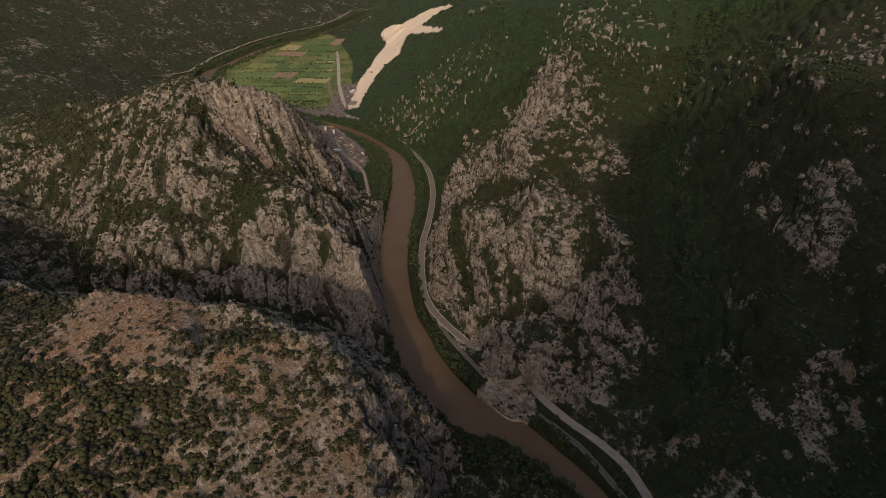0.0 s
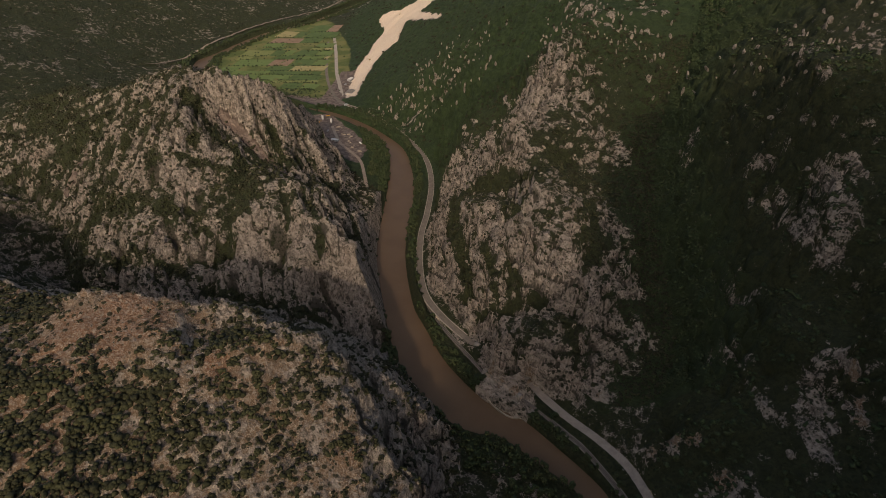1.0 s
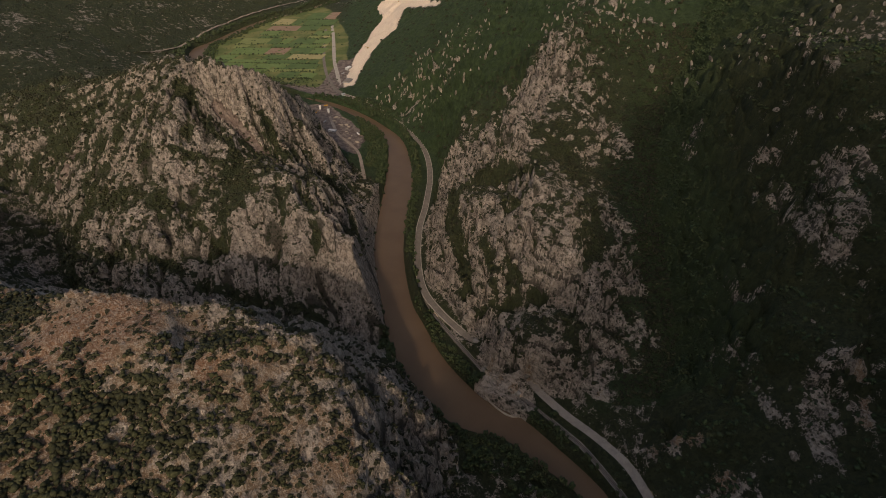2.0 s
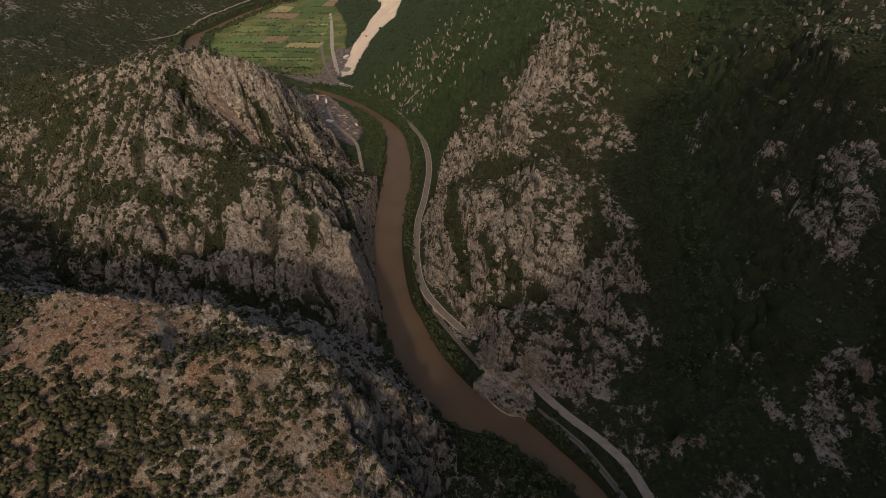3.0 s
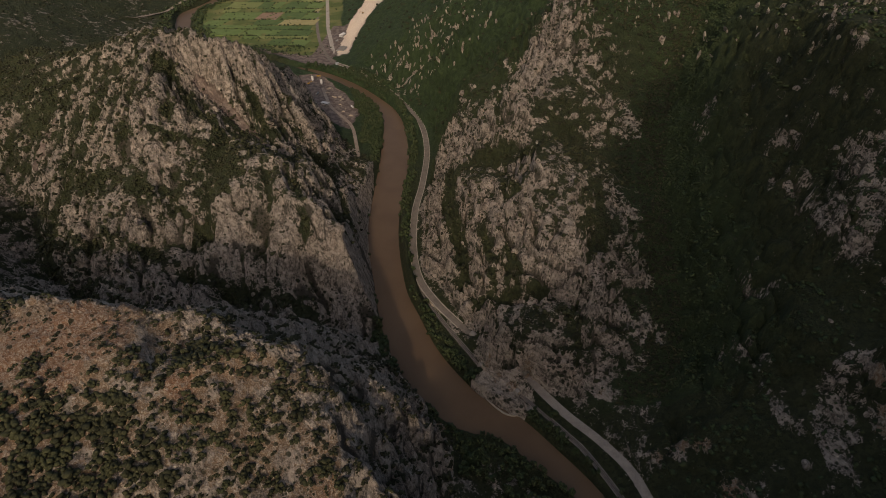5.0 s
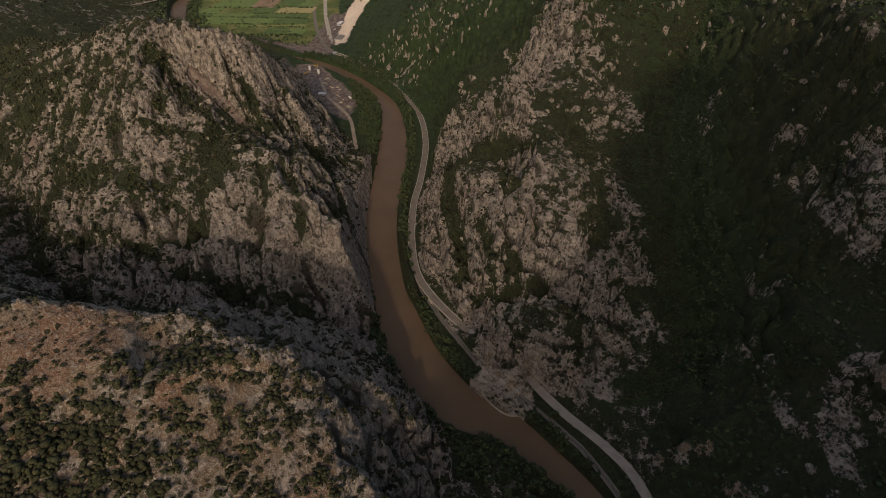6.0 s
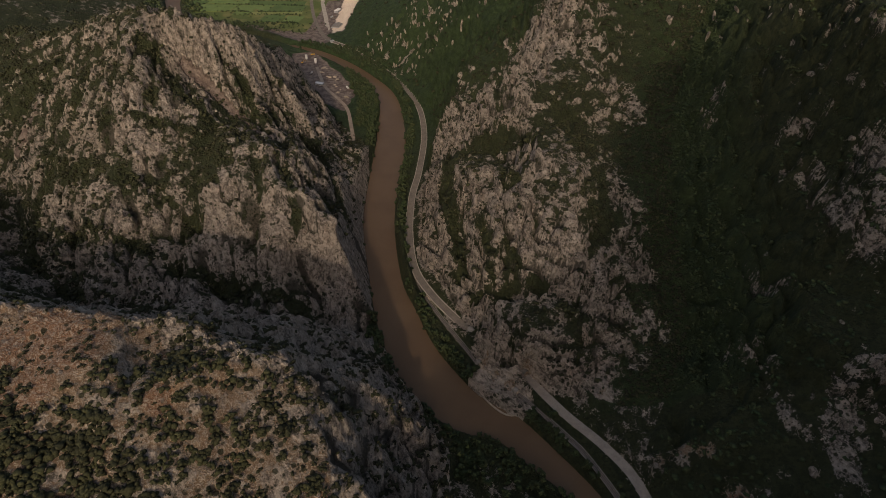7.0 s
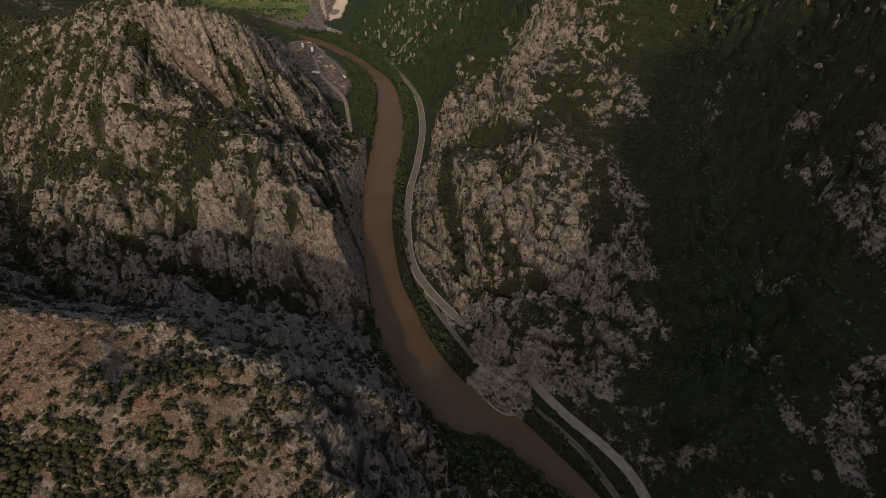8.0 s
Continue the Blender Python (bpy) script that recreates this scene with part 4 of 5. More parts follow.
# ---------------------------------------------------------------- plants


def leaf_material(name, dark, light):
    mat, tree, bsdf = shader(name, 0.85)
    n = Nodes(tree)
    shade = n.mix(n.geo.outputs["Random Per Island"], dark, light)
    shade = n.mix(n.calc("MULTIPLY", n.steps(n.noise(0.06, 3), 0.4, 0.65), 0.5), shade, (0.052, 0.056, 0.023))
    tree.links.new(shade, bsdf.inputs["Base Color"])
    n.bump(n.noise(2.2, 3), 0.8, 0.5, bsdf)
    return mat


SHRUB_LEAF = leaf_material("evergreen_scrub_leaves", (0.017, 0.019, 0.009), (0.034, 0.035, 0.015))
TREE_LEAF = leaf_material("riverside_leaves", (0.020, 0.034, 0.014), (0.042, 0.060, 0.022))
GULLY_LEAF = leaf_material("moist_gully_leaves", (0.024, 0.040, 0.016), (0.034, 0.053, 0.020))
BARK = plain_material("bark", (0.06, 0.048, 0.036), (0.12, 0.095, 0.07), 2.0)
ICO = bmesh.new()
bmesh.ops.create_icosphere(ICO, subdivisions=1, radius=1.0)
ICO_V = np.array([v.co[:] for v in ICO.verts])
ICO_F = np.array([[v.index for v in f.verts] for f in ICO.faces])
ICO.free()
rng = np.random.default_rng(5)


def tuft(clumps, squash=0.75):
    """Points and faces of one bush, about 1 m in radius: leafy clumps of uneven size on a low dome, with gaps between."""
    verts, faces = [], []
    for k in range(clumps):
        turn, out = rng.uniform(0, 6.28), 0.0 if k == 0 else rng.uniform(0.35, 0.85)
        size = rng.uniform(0.42, 0.7) if clumps < 6 else rng.uniform(0.26, 0.5)
        mid = np.array([out * math.cos(turn), out * math.sin(turn), rng.uniform(0.2, 0.9) * (1.15 - out)])
        pts = ICO_V * (size * rng.uniform(0.45, 1.45, (len(ICO_V), 1))) * (1, 1, squash)
        faces.append(ICO_F + sum(len(v) for v in verts))
        verts.append(pts + mid)
    return np.concatenate(verts), np.concatenate(faces)


COARSE = [tuft(2) for _ in range(6)]
MIDDLE = [tuft(2) for _ in range(8)]
DENSE = [tuft(7) for _ in range(8)]
ROUND = [tuft(6) for _ in range(8)]


def quick_mesh(name, verts, faces, mat):
    """A mesh of triangles from arrays."""
    me = bpy.data.meshes.new(name)
    me.vertices.add(len(verts))
    me.vertices.foreach_set("co", verts.astype(np.float32).ravel())
    me.loops.add(faces.size)
    me.loops.foreach_set("vertex_index", faces.astype(np.int32).ravel())
    me.polygons.add(len(faces))
    me.polygons.foreach_set("loop_start", np.arange(0, faces.size, 3, dtype=np.int32))
    me.update(calc_edges=True)
    me.materials.append(mat)
    return me


def scrub(name, x, y, size, shapes, mat, tall=1.0):
    """Many bushes as one mesh."""
    z = field(x, y)[0]
    verts, faces, count = [], [], 0
    for i in range(len(x)):
        v, f = shapes[i % len(shapes)]
        a, r = rng.uniform(0, 6.28), size[i]
        c, s = math.cos(a) * r, math.sin(a) * r
        verts.append(np.stack([v[:, 0] * c - v[:, 1] * s + x[i], v[:, 0] * s + v[:, 1] * c + y[i], v[:, 2] * r * tall + z[i] - 0.15 * r], 1))
        faces.append(f + count)
        count += len(v)
    return new(name, quick_mesh(name, np.concatenate(verts), np.concatenate(faces), mat))


def strewn(count, x0, x1, y0, y1, seed):
    """Scattered places in a rectangle, spread evenly."""
    r = np.random.default_rng(seed)
    return r.uniform(x0, x1, count), r.uniform(y0, y1, count), r


def chance(x, y):
    """How likely a bush stands at a place, by slope and patches, and which piece of land it is."""
    h, slope, rock, bank, road, flat, hollow, split = field(x, y)
    o = np.zeros_like(x)
    patch = 0.5 * grain(x, y, o, 60, 31) + 0.35 * grain(x, y, o, 22, 32) + 0.25 * grain(x, y, o, 8, 33)
    part = np.zeros(x.shape, int)
    for k, plan in enumerate((near_hill_plan, west_crag_plan, east_crag_plan, east_slope_plan)):
        part[inside(x, y, plan)] = k + 1
    free = (bank > 5) & (road > 8)
    steep = np.hypot(field(x + 2, y)[0] - h, field(x, y + 2)[0] - h) / 2
    return h, steep, patch + 0.35 * (hollow - 0.4), part, free, bank


# shrubs of the near hill, the nearest ones each on its own
x, y, r = strewn(11000, -340, 20, 165, 400, 3)
h, slope, patch, part, free, bank = chance(x, y)
bald = np.exp(-(((x + 203) / 42) ** 2 + ((y - 276) / 27) ** 2))
want = 0.36 + 0.25 * ramp(x, -145, -130) * ramp(y, 215, 235) + 0.62 * patch + 0.45 * ramp(-x, 130, 240) + 0.6 * ramp(258 - y, 0, 45) * ramp(-x, 60, 150) - 0.85 * bald - 0.6 * ramp(slope, 0.9, 1.8) + 0.9 * np.exp(-(near_line(x, y, [(-152, 262, 0), (-158, 237, 0), (-160, 227, 0), (-150, 207, 0)], 40)[0] / 9) ** 2)
keep = (part == 1) & free & (r.uniform(0, 1, len(x)) < np.clip(want, 0.34 - 0.26 * bald, 1.3) * 0.55)
x, y = x[keep], y[keep]
size = r.uniform(1.4, 4.0, len(x)) * (0.75 + 0.45 * np.clip(want[keep], 0, 1)) * (1 - 0.35 * np.exp(-(((x + 205) / 45) ** 2 + ((y - 285) / 24) ** 2)))
order = np.argsort(np.hypot(x + 110, y - 215))
single, rest = order[:290], order[290:]
SHRUB_MESHES = [quick_mesh("shrub", *shape, SHRUB_LEAF) for shape in DENSE]
hz = field(x, y)[0]
for k, i in enumerate(single):
    ob = new("shrub", SHRUB_MESHES[k % len(SHRUB_MESHES)])
    ob.matrix_basis = Matrix.LocRotScale((x[i], y[i], hz[i] - 0.15 * size[i]), Euler((0, 0, r.uniform(0, 6.28))), (size[i], size[i], size[i] * r.uniform(0.8, 1.15)))
    tagged(ob, "low dark green evergreen shrub on stony reddish ground", "shrub", "shrubs on the near hill")
tagged(scrub("shrubs", x[rest], y[rest], size[rest], ROUND, SHRUB_LEAF), "dark green evergreen shrubs scattered over the hill", "shrubs", "", "stuff")

# west crag, bluff by the road and the shaded slope
x, y, r = strewn(125000, -640, 420, 230, 900, 4)
h, slope, patch, part, free, bank = chance(x, y)
gully_d, _ = near_line(x, y, LAND["gully_floor"][2:], 120)
ravine_d, _ = near_line(x, y, LAND["ravine"], 60)
want = np.select([part == 2, part == 3, part == 4], [0.62 + 0.8 * patch + 0.2 * ramp(-x, 340, 440), 0.36 + 0.8 * patch + 0.2 * ramp(x, 125, 165), 0.40 + 0.8 * patch], 0.0)
want -= 0.6 * ramp(slope, 0.9, 1.9)
for line, half_w in GREEN:
    want += 0.9 * np.exp(-(np.minimum(near_line(x, y, [(*p, 0) for p in line], 3 * half_w)[0], 999) / half_w) ** 2)
want -= 0.45 * (part == 2) * (x > -260) * ramp(570 - y, 0, 50)
want = np.maximum(want, 0.05)
want = np.where((gully_d < 30) & (y > 350), 1.6, want)
want = np.where((ravine_d < 22) & (x < -230), np.maximum(want, 0.9), want)
keep = (part > 1) & free & (r.uniform(0, 1, len(x)) < want * 0.40)
x, y, part = x[keep], y[keep], part[keep]
size = r.uniform(1.3, 3.6, len(x)) * (1 - 0.15 * (gully_d[keep] < 42))
# the scrub of the moist gully is greener
for k, label in ((2, "dark green shrubs and small trees on rock ledges and gullies"), (3, "green scrub on the ledges of the bluff"), (4, "dense dark green scrub on the shaded mountainside")):
    m = part == k
    tagged(scrub("scrub", x[m], y[m], size[m], MIDDLE, GULLY_LEAF if k == 4 else SHRUB_LEAF), label, "shrubs", "", "stuff")

# far hillsides
x, y, r = strewn(24000, -1700, 900, 820, 2700, 6)
h, slope, patch, part, free, bank = chance(x, y)
west = (x < -560 + 0.1 * (y - 1400)) | ((y < 1150) & (x < -260))
want = np.where(west, 0.55 + 0.6 * patch, np.where((h > 14), 0.55 + 0.5 * patch, 0.0))
keep = ((part == 0) | (part == 4)) & free & (h > 12) & (bank > 14) & ~inside(x, y, SCAR) & (np.abs(x) < 0.84 * (y + 200)) & (r.uniform(0, 1, len(x)) < want * 0.8)
x, y = x[keep], y[keep]
tagged(scrub("far_scrub", x, y, r.uniform(2.2, 4.6, len(x)), COARSE, SHRUB_LEAF), "distant dark green scrub dotting the hillsides", "shrubs", "", "stuff")


# trees along the river
def tree_shape(seed):
    """A tapered trunk with limbs, and a crown of uneven clumps; about 8 m tall."""
    r = np.random.default_rng(seed)
    bm = bmesh.new()
    limbs = [((0, 0, -0.5), (r.uniform(-0.3, 0.3), r.uniform(-0.3, 0.3), 4.2), 0.28, 0.14)]
    for k in range(4):
        a = k * 1.6 + r.uniform(-0.4, 0.4)
        limbs.append(((0, 0, 2.0 + 0.5 * k), (1.7 * math.cos(a), 1.7 * math.sin(a), 4.2 + 0.6 * k), 0.12, 0.05))
    for a, b, ra, rb in limbs:
        way = Vector(b) - Vector(a)
        bmesh.ops.create_cone(bm, segments=5, radius1=ra, radius2=rb, depth=way.length, cap_ends=True, matrix=Matrix.Translation((Vector(a) + Vector(b)) / 2) @ way.to_track_quat("Z", "Y").to_matrix().to_4x4())
    trunk = bpy.data.meshes.new("trunk")
    bm.to_mesh(trunk)
    bm.free()
    trunk.materials.append(BARK)
    verts, faces, n = [], [], 0
    for k in range(15):
        a, out, z = r.uniform(0, 6.28), r.uniform(0.2, 2.2), r.uniform(2.4, 7.2)
        out *= 1 - 0.35 * abs(z - 4.4) / 2.8
        pts = ICO_V * r.uniform(0.7, 1.25) * r.uniform(0.6, 1.35, (len(ICO_V), 1)) + (out * math.cos(a), out * math.sin(a), z)
        verts.append(pts)
        faces.append(ICO_F + n)
        n += len(pts)
    return trunk, quick_mesh("crown", np.concatenate(verts), np.concatenate(faces), TREE_LEAF)


def tree(at, size, shape, turn):
    ob = new("tree")
    ob.matrix_basis = Matrix.LocRotScale(at, Euler((0, 0, turn)), (size, size, size))
    for key, me in zip(("trunk", "crown"), shape):
        piece = new(key, me)
        piece.parent = ob
    return ob


TREES = [tree_shape(s) for s in range(6)]
x, y, r = strewn(26000, -260, 190, 190, 1200, 8)
h, slope, patch, part, free, bank = chance(x, y)
road_d = np.minimum(near_line(x, y, ROAD_LINES[0], 40)[0], near_line(x, y, ROAD_LINES[1], 40)[0])
road_d = np.minimum(road_d, near_line(x, y, RAIL_LINE, 40)[0] + 1.5)
yard = inside(x, y, [(-300, 1130), (-200, 1120), (-150, 1010), (-136, 930), (-180, 900), (-260, 980)])
lower = (y < 345) & (x < 100) & (x > 14) & (bank < 45)
keep = (((bank > 0.5) & (bank < 12) & ((h < 12) | (y > 800))) | lower & (bank > 1.5)) & (road_d > 3.6) & ~yard & (slope < 3.0)
keep |= (bank > 1) & (bank < 34) & (x < -80) & (y > 830) & (y < 1130) & ~yard & (h < 14)
keep &= near_line(x, y, [(45, 377, 0), (60, 364, 0), (73, 357, 0)], 30)[0] > 13
keep &= r.uniform(0, 1, len(x)) < 0.72
x, y, h = x[keep], y[keep], h[keep]
order = np.argsort(y)
for k, i in enumerate(order[:290]):
    ob = tree((x[i], y[i], h[i]), r.uniform(0.6, 1.15), TREES[k % 6], r.uniform(0, 6.28))
    tagged(ob, "leafy green tree crowded along the river bank", "tree", "trees along the river")
rest = order[290:]
tagged(scrub("riverside_trees", x[rest], y[rest], r.uniform(2.6, 4.8, len(rest)), DENSE, TREE_LEAF, 1.5), "dense green trees along the upper river bank", "trees", "", "stuff")


# rock outcrops standing proud of the crags
def block_shape(seed):
    """An angular block of rock, about 1 m in radius, split along a few flat faces."""
    r = np.random.default_rng(seed)
    bm = bmesh.new()
    bmesh.ops.create_icosphere(bm, subdivisions=2, radius=1.0)
    cuts = [(Vector(r.normal(size=3)).normalized(), r.uniform(0.45, 0.8)) for _ in range(7)]
    for v in bm.verts:
        for way, far_out in cuts:
            over = v.co.dot(way) - far_out
            if over > 0:
                v.co -= way * over
        v.co *= 1 + 0.12 * noise.noise(v.co * 2.5 + Vector((seed, 0, 0)))
    me = bpy.data.meshes.new("rock_outcrop")
    bm.to_mesh(me)
    bm.free()
    me.materials.append(LAND_MAT)
    return me


BLOCKS = [block_shape(s) for s in range(8)]
x, y, r = strewn(14000, -460, 400, 190, 800, 12)
h, slope, patch, part_of, free, bank = chance(x, y)
want = np.select([part_of == 1, part_of == 2, part_of == 3, part_of == 4], [0.05 + 0.12 * ramp(slope, 0.7, 1.4), 0.10 - 0.2 * patch, 0.12 - 0.2 * patch, 0.02], 0)
gully_d, _ = near_line(x, y, LAND["gully_floor"][2:], 120)
keep = free & (gully_d > 60) & (slope > 0.35) & (r.uniform(0, 1, len(x)) < want)
counts = [0] * 5
for xi, yi, zi, k in zip(x[keep], y[keep], h[keep], part_of[keep]):
    if counts[k] >= 170:
        continue
    counts[k] += 1
    s = r.uniform(1.0, 2.6) if k == 1 else r.uniform(1.8, 5.0)
    ob = new("rock_outcrop", BLOCKS[int(r.integers(0, 8))])
    ob.matrix_basis = Matrix.LocRotScale((xi, yi, zi - 0.25 * s), Euler((r.uniform(-0.4, 0.4), r.uniform(-0.4, 0.4), r.uniform(0, 6.28))), (s * r.uniform(0.7, 1.2), s * r.uniform(0.6, 1.1), s * r.uniform(0.7, 1.25)))
    ob.parent = PIECES[k]

# weathered blocks along the brow of the near hill
for px, py, _ in along(LAND["near_hill_brow"][5:] + LAND["near_hill_rim"], 2.2):
    px, py = px + r.normal(0, 2.5), py + r.normal(-1, 2.5)
    s = r.uniform(0.7, 2.0)
    ob = new("rock_outcrop", BLOCKS[int(r.integers(0, 8))])
    ob.matrix_basis = Matrix.LocRotScale((px, py, float(field(np.array([px]), np.array([py]))[0][0]) - 0.2 * s), Euler((r.uniform(-0.4, 0.4), r.uniform(-0.4, 0.4), r.uniform(0, 6.28))), (s * r.uniform(0.8, 1.3), s * r.uniform(0.7, 1.1), s * r.uniform(0.7, 1.2)))
    ob.parent = PIECES[1]

# pale fins of rock standing in the green of the far hillside and along the crests
FINS = [(-54, 1077, 22, 16), (-26, 1082, 20, 12), (-9, 1005, 20, 12), (-95, 1125, 18, 10), (20, 1060, 22, 14), (60, 970, 22, 10), (15, 1160, 24, 8), (76, 1091, 30, 9), (90, 1380, 30, 10),
        (231, 957, 28, 12), (221, 868, 24, 12), (184, 923, 26, 12), (163, 764, 22, 12), (264, 838, 20, 12), (295, 790, 26, 9), (342, 947, 30, 6), (440, 625, 34, 22), (400, 690, 26, 8), (326, 728, 24, 6)]
for cx, cy, wide, count in FINS:
    fx, fy = r.normal(cx, wide, 2 * count), r.normal(cy, wide * 1.2, 2 * count)
    fz = field(fx, fy)[0]
    for xi, yi, zi in zip(fx, fy, fz):
        s = r.uniform(1.5, 3.6)
        ob = new("rock_outcrop", BLOCKS[int(r.integers(0, 8))])
        ob.matrix_basis = Matrix.LocRotScale((xi, yi, zi), Euler((r.uniform(-0.3, 0.3), r.uniform(-0.3, 0.3), r.uniform(-0.5, 0.5))), (s * r.uniform(0.4, 0.75), s * r.uniform(0.8, 1.5), s * r.uniform(1.5, 3.0)))
        k = [int(inside(np.array([xi]), np.array([yi]), plan)[0]) for plan in (east_crag_plan, east_slope_plan)]
        ob.parent = PIECES[3] if k[0] else PIECES[4] if k[1] else PIECES[0]

# ---------------------------------------------------------------- built things
PALE = plain_material("pale_gravel", (0.30, 0.26, 0.21), (0.42, 0.37, 0.30), 0.2)
STEEL = plain_material("worn_steel", (0.16, 0.12, 0.10), (0.26, 0.21, 0.18), 1.0, 0.45)
WHITE = plain_material("dusty_white_paint", (0.55, 0.53, 0.50), (0.72, 0.70, 0.66), 0.5, 0.6)
GREY = plain_material("grey_sheet_metal", (0.28, 0.28, 0.28), (0.40, 0.40, 0.39), 0.5, 0.5)
GLASS = plain_material("dark_window_glass", (0.02, 0.022, 0.025), (0.04, 0.042, 0.045), 0.5, 0.15, 0.0)
DARK = plain_material("rubber_and_tunnel_black", (0.015, 0.015, 0.015), (0.03, 0.03, 0.03), 2.0)
YELLOW = plain_material("yellow_machine_paint", (0.35, 0.20, 0.03), (0.48, 0.29, 0.05), 1.0, 0.6)
DIRT = plain_material("trodden_dirt", (0.22, 0.17, 0.13), (0.32, 0.26, 0.20), 0.1)
SAND = plain_material("sand", (0.28, 0.22, 0.155), (0.38, 0.31, 0.22), 0.3)


def heights(xs, ys):
    return field(np.array(xs, float), np.array(ys, float))[0]


def height(x, y):
    return float(heights([x], [y])[0])


def floor_height(x, y):
    """Height of the even valley floor."""
    return float(sample(FINE if y < 1340 else WIDE, np.array([float(x)]), np.array([float(y)]))[0])


def draped(line, step, lift):
    pts = smooth_line(line, step)
    return [(p[0], p[1], z + lift) for p, z in zip(pts, heights([p[0] for p in pts], [p[1] for p in pts]))]


def part(name, bm, mat, parent, label=""):
    """One mesh under a thing or a part."""
    me = bpy.data.meshes.new(name)
    bm.to_mesh(me)
    bm.free()
    me.materials.append(mat)
    ob = new(name, me)
    ob.parent = parent
    return tagged(ob, label) if label else ob


def box(sx, sy, sz, at=(0, 0, 0), bevel=0.0, m=None):
    """A box with its foot at the place given, and rounded edges."""
    bm = bmesh.new()
    bmesh.ops.create_cube(bm, size=1.0, matrix=Matrix.Translation((at[0], at[1], at[2] + sz / 2)) @ Matrix.Diagonal((sx, sy, sz, 1)))
    if bevel:
        bmesh.ops.bevel(bm, geom=bm.edges[:], offset=bevel, segments=2, affect="EDGES", profile=0.6)
    if m:
        bm.transform(m)
    return bm


def tube(radius, length, at, axis="Z", segments=14, radius2=None):
    bm = bmesh.new()
    turn = {"Z": Matrix.Identity(4), "X": Matrix.Rotation(radians(90), 4, "Y"), "Y": Matrix.Rotation(radians(90), 4, "X")}[axis]
    bmesh.ops.create_cone(bm, cap_ends=True, segments=segments, radius1=radius, radius2=radius if radius2 is None else radius2, depth=length, matrix=Matrix.Translation(at) @ turn)
    return bm


def thing(name, x, y, turn, label, category, group="", z=None):
    ob = new(name)
    ob.matrix_basis = pose(x, y, height(x, y) if z is None else z, 0, 0, turn)
    return tagged(ob, label, category, group)


def offset_line(line, side):
    out = []
    for k, p in enumerate(line):
        a, b = line[max(k - 1, 0)], line[min(k + 1, len(line) - 1)]
        w = Vector((b[1] - a[1], a[0] - b[0], 0)).normalized() * side
        out.append((p[0] + w.x, p[1] + w.y, p[2]))
    return out


def wall_along(line, side, thick, low, high):
    """A low wall beside a line, with a coping that stands a little proud."""
    bm = bmesh.new()
    mid = offset_line(line, side)
    inner, outer = offset_line(line, side - thick / 2), offset_line(line, side + thick / 2)
    rings = []
    for a, b, p in zip(inner, outer, mid):
        rings.append([bm.verts.new((q[0], q[1], p[2] + z)) for q, z in ((a, low), (a, high), (b, high), (b, low))])
    for r1, r2 in zip(rings, rings[1:]):
        for k in range(4):
            bm.faces.new((r1[k], r1[(k + 1) % 4], r2[(k + 1) % 4], r2[k]))
    bm.faces.new(rings[0])
    bm.faces.new(rings[-1][::-1])
    return bm


# railway: rails and parapet walls
railway = tagged(new("railway"), "single railway track with steel rails below the road", "railway")
for side in (-0.75, 0.75):
    part("rail", wall_along(RAIL_LINE, side, 0.14, 0.1, 0.34), STEEL, railway)
UPPER = [p for p in RAIL_LINE if p[1] > 400]
LOWER = [p for p in RAIL_LINE if 225 < p[1] < 345]
for line, side in ((UPPER, -2.2), (LOWER, -2.1), (LOWER, 2.1)):
    wall = tagged(new("retaining_wall"), "low pale concrete retaining wall along the railway", "wall", "railway walls")
    part("wall_body", wall_along(line, side, 0.4, -3.0, 0.55), CONCRETE, wall)
    part("coping", wall_along(line, side, 0.6, 0.56, 0.75), CONCRETE, wall, "pale concrete coping")
river_wall = tagged(new("parapet"), "low stone parapet on the river side of the road", "wall")
for side in (-3.9, 3.9):
    part("parapet_body", wall_along([p for p in ROAD_LINES[0] if 445 < p[1] < 1160], side, 0.7, -1.5, 0.5), PALE, river_wall)
road_two = draped([(-318, 1740, 0), (-290, 1590, 0), (-258, 1400, 0), (-236, 1300, 0), (-217, 1215, 0)], 18, 0.3)
tagged(strip("road", road_two, 4.2, 0.0, PALE, 0.05), "pale unfinished gravel road through the fields", "road", "", "structure")
track = draped([(-720, 1400, 0), (-668, 1480, 0), (-660, 1580, 0), (-632, 1720, 0), (-590, 1850, 0), (-500, 2010, 0), (-420, 2150, 0), (-360, 2400, 0)], 7, 3.0)
tagged(strip("track", track, 4.0, 0.0, DIRT, 0.0), "pale dirt track at the foot of the far hillside", "road", "", "structure")
yard_track = draped([(-112, 770, 0), (-123, 825, 0), (-140, 892, 0), (-178, 951, 0), (-194, 990, 0), (-210, 1040, 0)], 5, 0.5)
tagged(strip("track", yard_track, 2.6, 0.0, DIRT, 0.0), "dirt track along the foot of the crag to the works yard", "road", "", "structure")


